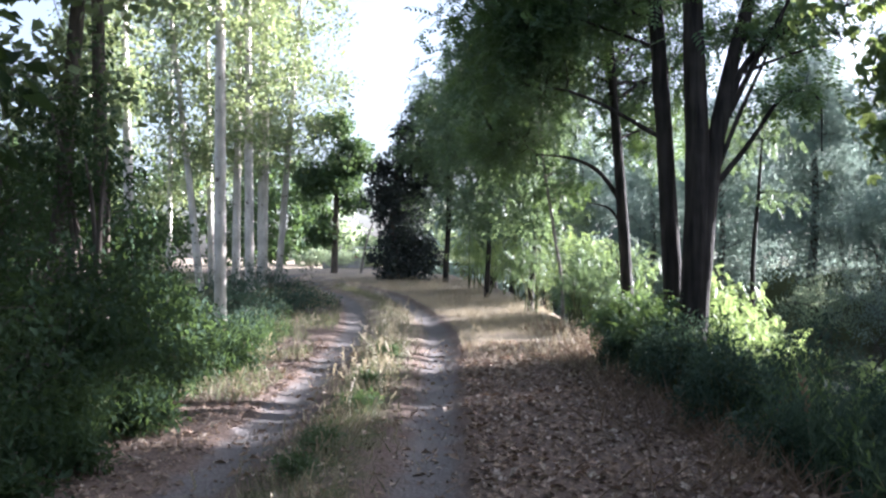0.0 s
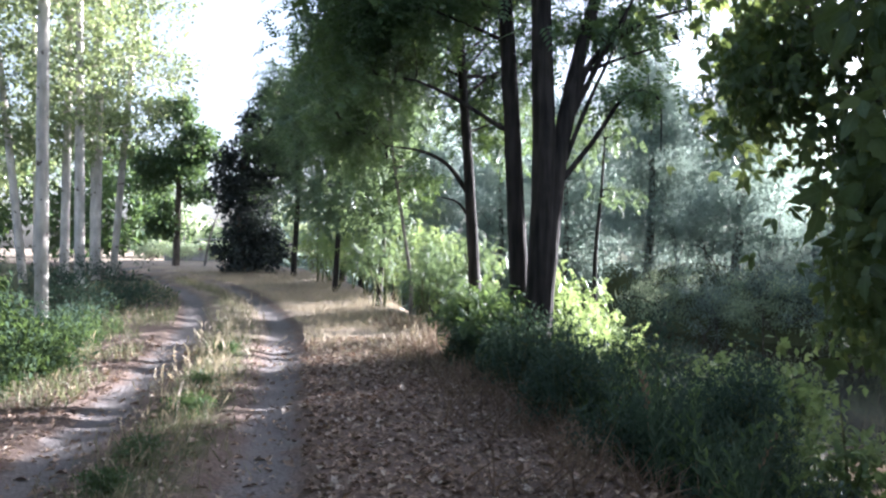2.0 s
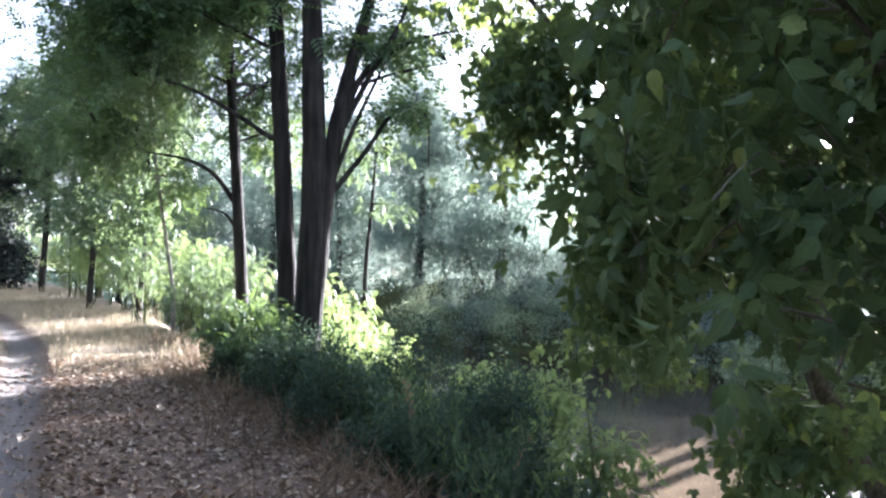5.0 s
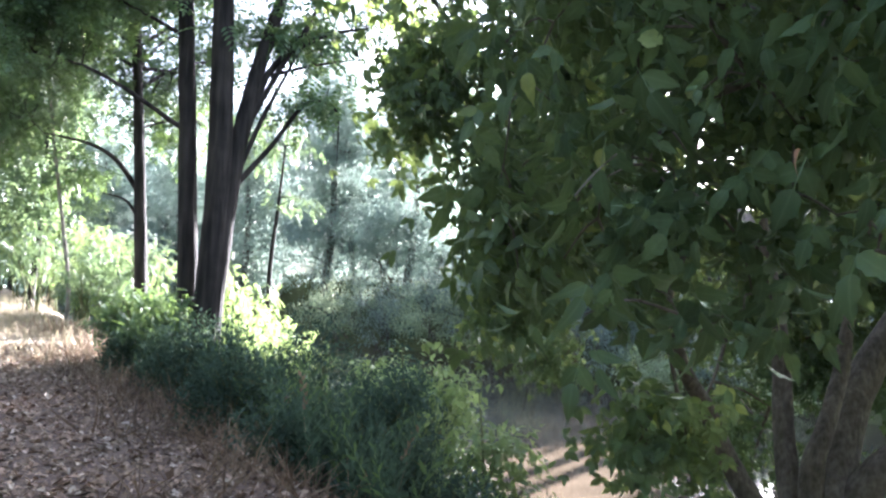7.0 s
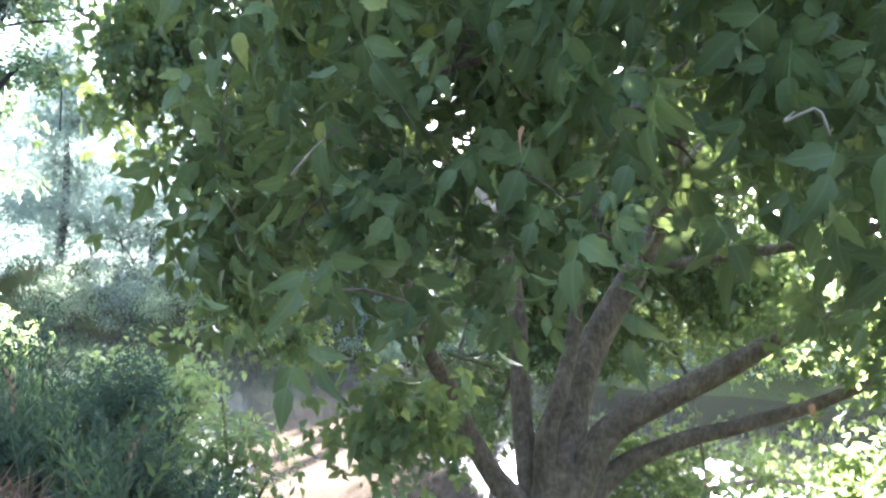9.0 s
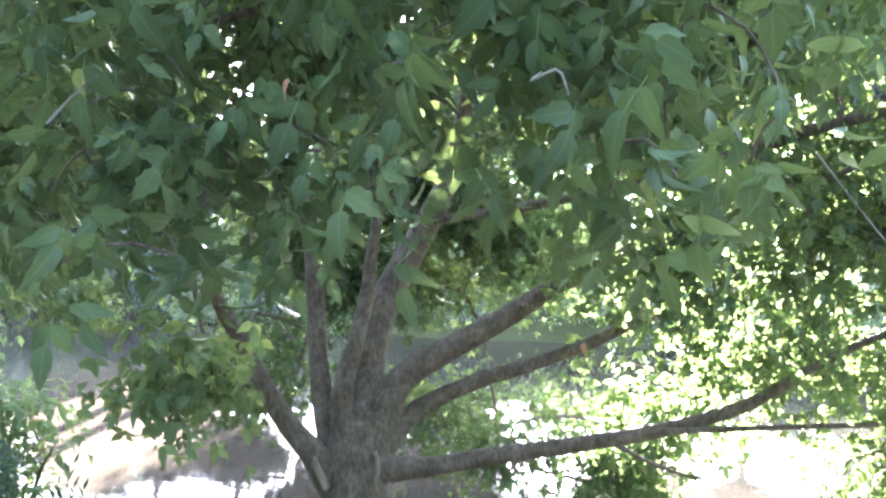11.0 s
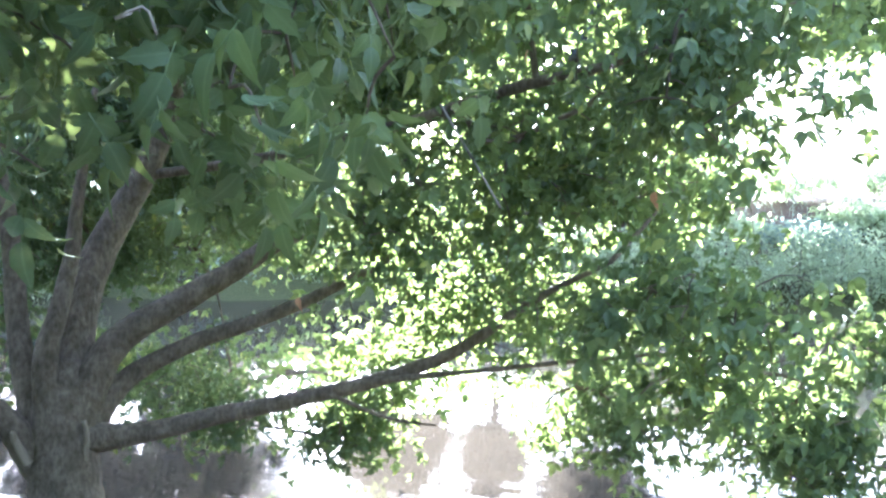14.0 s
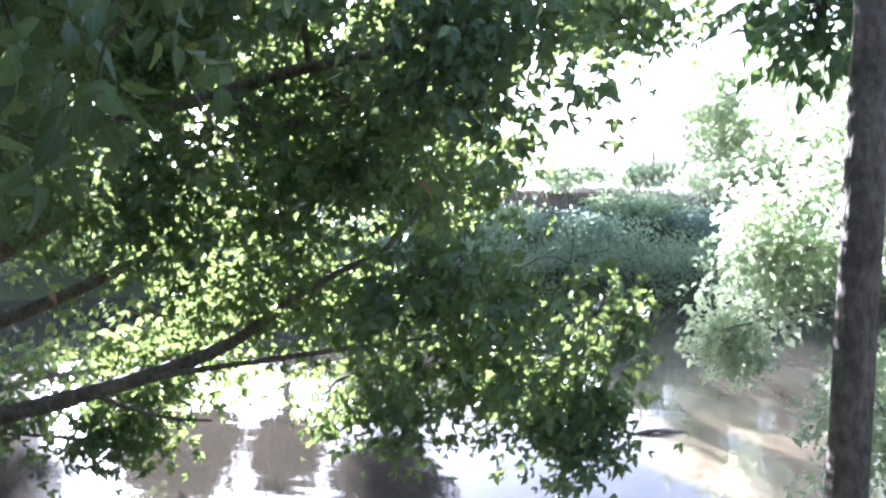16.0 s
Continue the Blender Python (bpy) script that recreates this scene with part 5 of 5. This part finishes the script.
blades("grass", 8000, bank_edge, 0.26, GRASS_BROWN, BLADE, "withered grass along the edge of the bank", 6, 0.9)
blades("grass", 11000, far_bank, 0.34, LEAF_WILLOW, BLADE, "rank grass on the far river bank", 7)


def slope(rng, n):
    y = 4 + 7 * rng.random(n)
    x = edge_x(y) + 0.45 + 1.8 * rng.random(n) ** 1.4
    return lumpy(rng, x, y, 1.3, 0.0)


blades("tall_grass", 900, slope, 0.5, LEAF_HERB, blade(0.4, 0.007), "tall thin green grass among the bank weeds", 11, 0.3)
blades("tall_weeds", 1900, slope, 0.5, LEAF_HERB, HERB_STEM, "upright leafy weed stems on the bank slope", 12, 0.16)


blades("tall_weeds", 450, slope, 0.66, LEAF_SHRUB, HERB_STEM, "mid-green leafy weed stems on the bank slope", 15, 0.22)
blades("grass", 70, slope, 0.6, GRASS_BROWN, SEED, "withered tall grass stalks among the bank weeds", 16, 0.35)


def wood_edge(rng, n):
    y = 3.0 + 13 * rng.random(n) ** 1.2
    x = track_x(y) - 1.9 - 1.1 * rng.random(n)
    return lumpy(rng, x, y, 0.8, -0.1)


blades("tall_weeds", 1700, wood_edge, 0.34, LEAF_SHADE, HERB_STEM, "weed stems along the wood edge, shade put into their dark colour", 13, 0.25)

lrng = np.random.default_rng(9)
n = 24000
y = -5 + 19.5 * lrng.random(n)
side = lrng.random(n)
x = np.where(side < 0.62, track_x(y) + 1.15 + (edge_x(y) + 0.7 - track_x(y) - 1.15) * lrng.random(n), np.where(side < 0.85, track_x(y) - 1.1 - 2.2 * lrng.random(n), track_x(y) + 1.3 * lrng.normal(size=n)))
pos = np.stack([x, y, ground_z(x, y) + 0.012], -1)
g = Geo()
scatter(g, joined([rhomb(0.62, 0.16), turned(rhomb(0.3, 0.1), pose(0.05, 0.3, 0.05, 40, 20, -30) @ Matrix.Scale(0.5, 4))]), pos, unit(lrng, n) * np.array([1, 1, 0.2]), np.array([0, 0, 1.0]) + 0.4 * unit(lrng, n), 0.066 * (1 + 0.4 * lrng.normal(size=n)).clip(0.4, 2))
tagged(new("dead_leaves", g.mesh("dead_leaves", LITTER, False)), "carpet of curled brown dead leaves on the ground", "leaf litter", kind="stuff")


# ---- the footbridge at the end of the view and the bare leaning stem ----
def box(geo, lo, hi):
    x0, y0, z0 = lo
    x1, y1, z1 = hi
    v = [(x0, y0, z0), (x1, y0, z0), (x1, y1, z0), (x0, y1, z0), (x0, y0, z1), (x1, y0, z1), (x1, y1, z1), (x0, y1, z1)]
    geo.add(v, [(0, 3, 2, 1), (4, 5, 6, 7), (0, 1, 5, 4), (1, 2, 6, 5), (2, 3, 7, 6), (3, 0, 4, 7)])


CONCRETE = bark_material("concrete", (0.30, 0.28, 0.27), (0.48, 0.46, 0.45), 2.0, (1, 1, 1), 0.01)
RAIL_PAINT = bark_material("white_rail", (0.62, 0.60, 0.60), (0.80, 0.79, 0.78), 4.0, (1, 1, 1), 0.002)
BRICK_RED = bark_material("red_band", (0.22, 0.10, 0.09), (0.34, 0.17, 0.15), 4.0, (1, 1, 1), 0.004)
bridge = thing("footbridge", (-8.0, 64.0, 0.5), "small concrete footbridge with white rails far along the track", "bridge")
g = Geo()
box(g, (-10.0, 63.3, 1.62), (-5.2, 65.0, 1.74))
part("deck", g, BRICK_RED, bridge)
g = Geo()
box(g, (-10.0, 63.5, 0.0), (-5.2, 64.9, 1.62))
part("abutment", g, CONCRETE, bridge)
for z in (2.35, 2.0):
    g = Geo()
    box(g, (-7.7, 63.42, z), (-5.4, 63.5, z + 0.09))
    rail = part("rail", g, RAIL_PAINT, bridge)
for k in range(3):
    g = Geo()
    x = -7.7 + 1.1 * k
    box(g, (x, 63.43, 1.7), (x + 0.1, 63.52, 2.44))
    part("post", g, RAIL_PAINT, rail)

zb = gz(-5.1, 46.0)
stake = thing("dead_tree", (-5.1, 46.0, zb), "bare leaning dead stem beside the track bend", "dead tree")
g = Geo()
tube(g, [(-5.15, 46, zb - 0.1), (-4.95, 46, 2.0), (-4.6, 46, 3.2), (-4.3, 46, 3.9)], [0.07, 0.06, 0.05, 0.02], 7, 12, 0.03)
part("trunk", g, BARK_SMOOTH, stake)

stx, sty = 26.3, -6.3
zb = gz(stx, sty)
stake = thing("pale_stake", (stx, sty, zb), "thin pale bare stake standing on the far bank", "stake")
g = Geo()
tube(g, [(stx, sty, zb - 0.1), (stx + 0.02, sty + 0.03, zb + 0.8), (stx, sty + 0.05, zb + 2.0)], [0.05, 0.045, 0.03], 7, 8, 0.03)
part("trunk", g, BARK_POPLAR, stake)

# ---- dead branches lying in the shallows ----
drng = np.random.default_rng(31)
for x, y, n, reach, label in ((16.1, -5.1, 13, 0.75, "tangle of bare pale dead branches sticking out of the shallows"), (11.1, 0.6, 7, 0.6, "thin dead branch lying half sunk in the river"), (10.9, -2.9, 6, 0.4, "small snag of dead twigs in the muddy water")):
    snag = thing("driftwood", (x, y, WATER), label, "driftwood", "snags in the river")
    g = Geo()
    tube(g, [(x - 0.1, y + reach, WATER - 0.02), (x, y, WATER + 0.03), (x + 0.1, y - reach, WATER - 0.01)], [0.018, 0.03, 0.012], 7, 12, 0.08, drng)
    stem = part("stem", g, BARK_SMOOTH, snag)
    for k in range(n):
        q = y + reach * (drng.random() * 1.6 - 0.8)
        lean = drng.normal(size=2) * 0.22
        h = reach * (0.25 + 0.55 * drng.random())
        g = Geo()
        tube(g, [(x, q, WATER - 0.05), (x + lean[0] * 0.6, q + lean[1] * 0.6, WATER + h * 0.6), (x + lean[0], q + lean[1], WATER + h)], [0.012, 0.009, 0.004], 5, 7, 0.05, drng)
        part("twig", g, BARK_SMOOTH, stem)
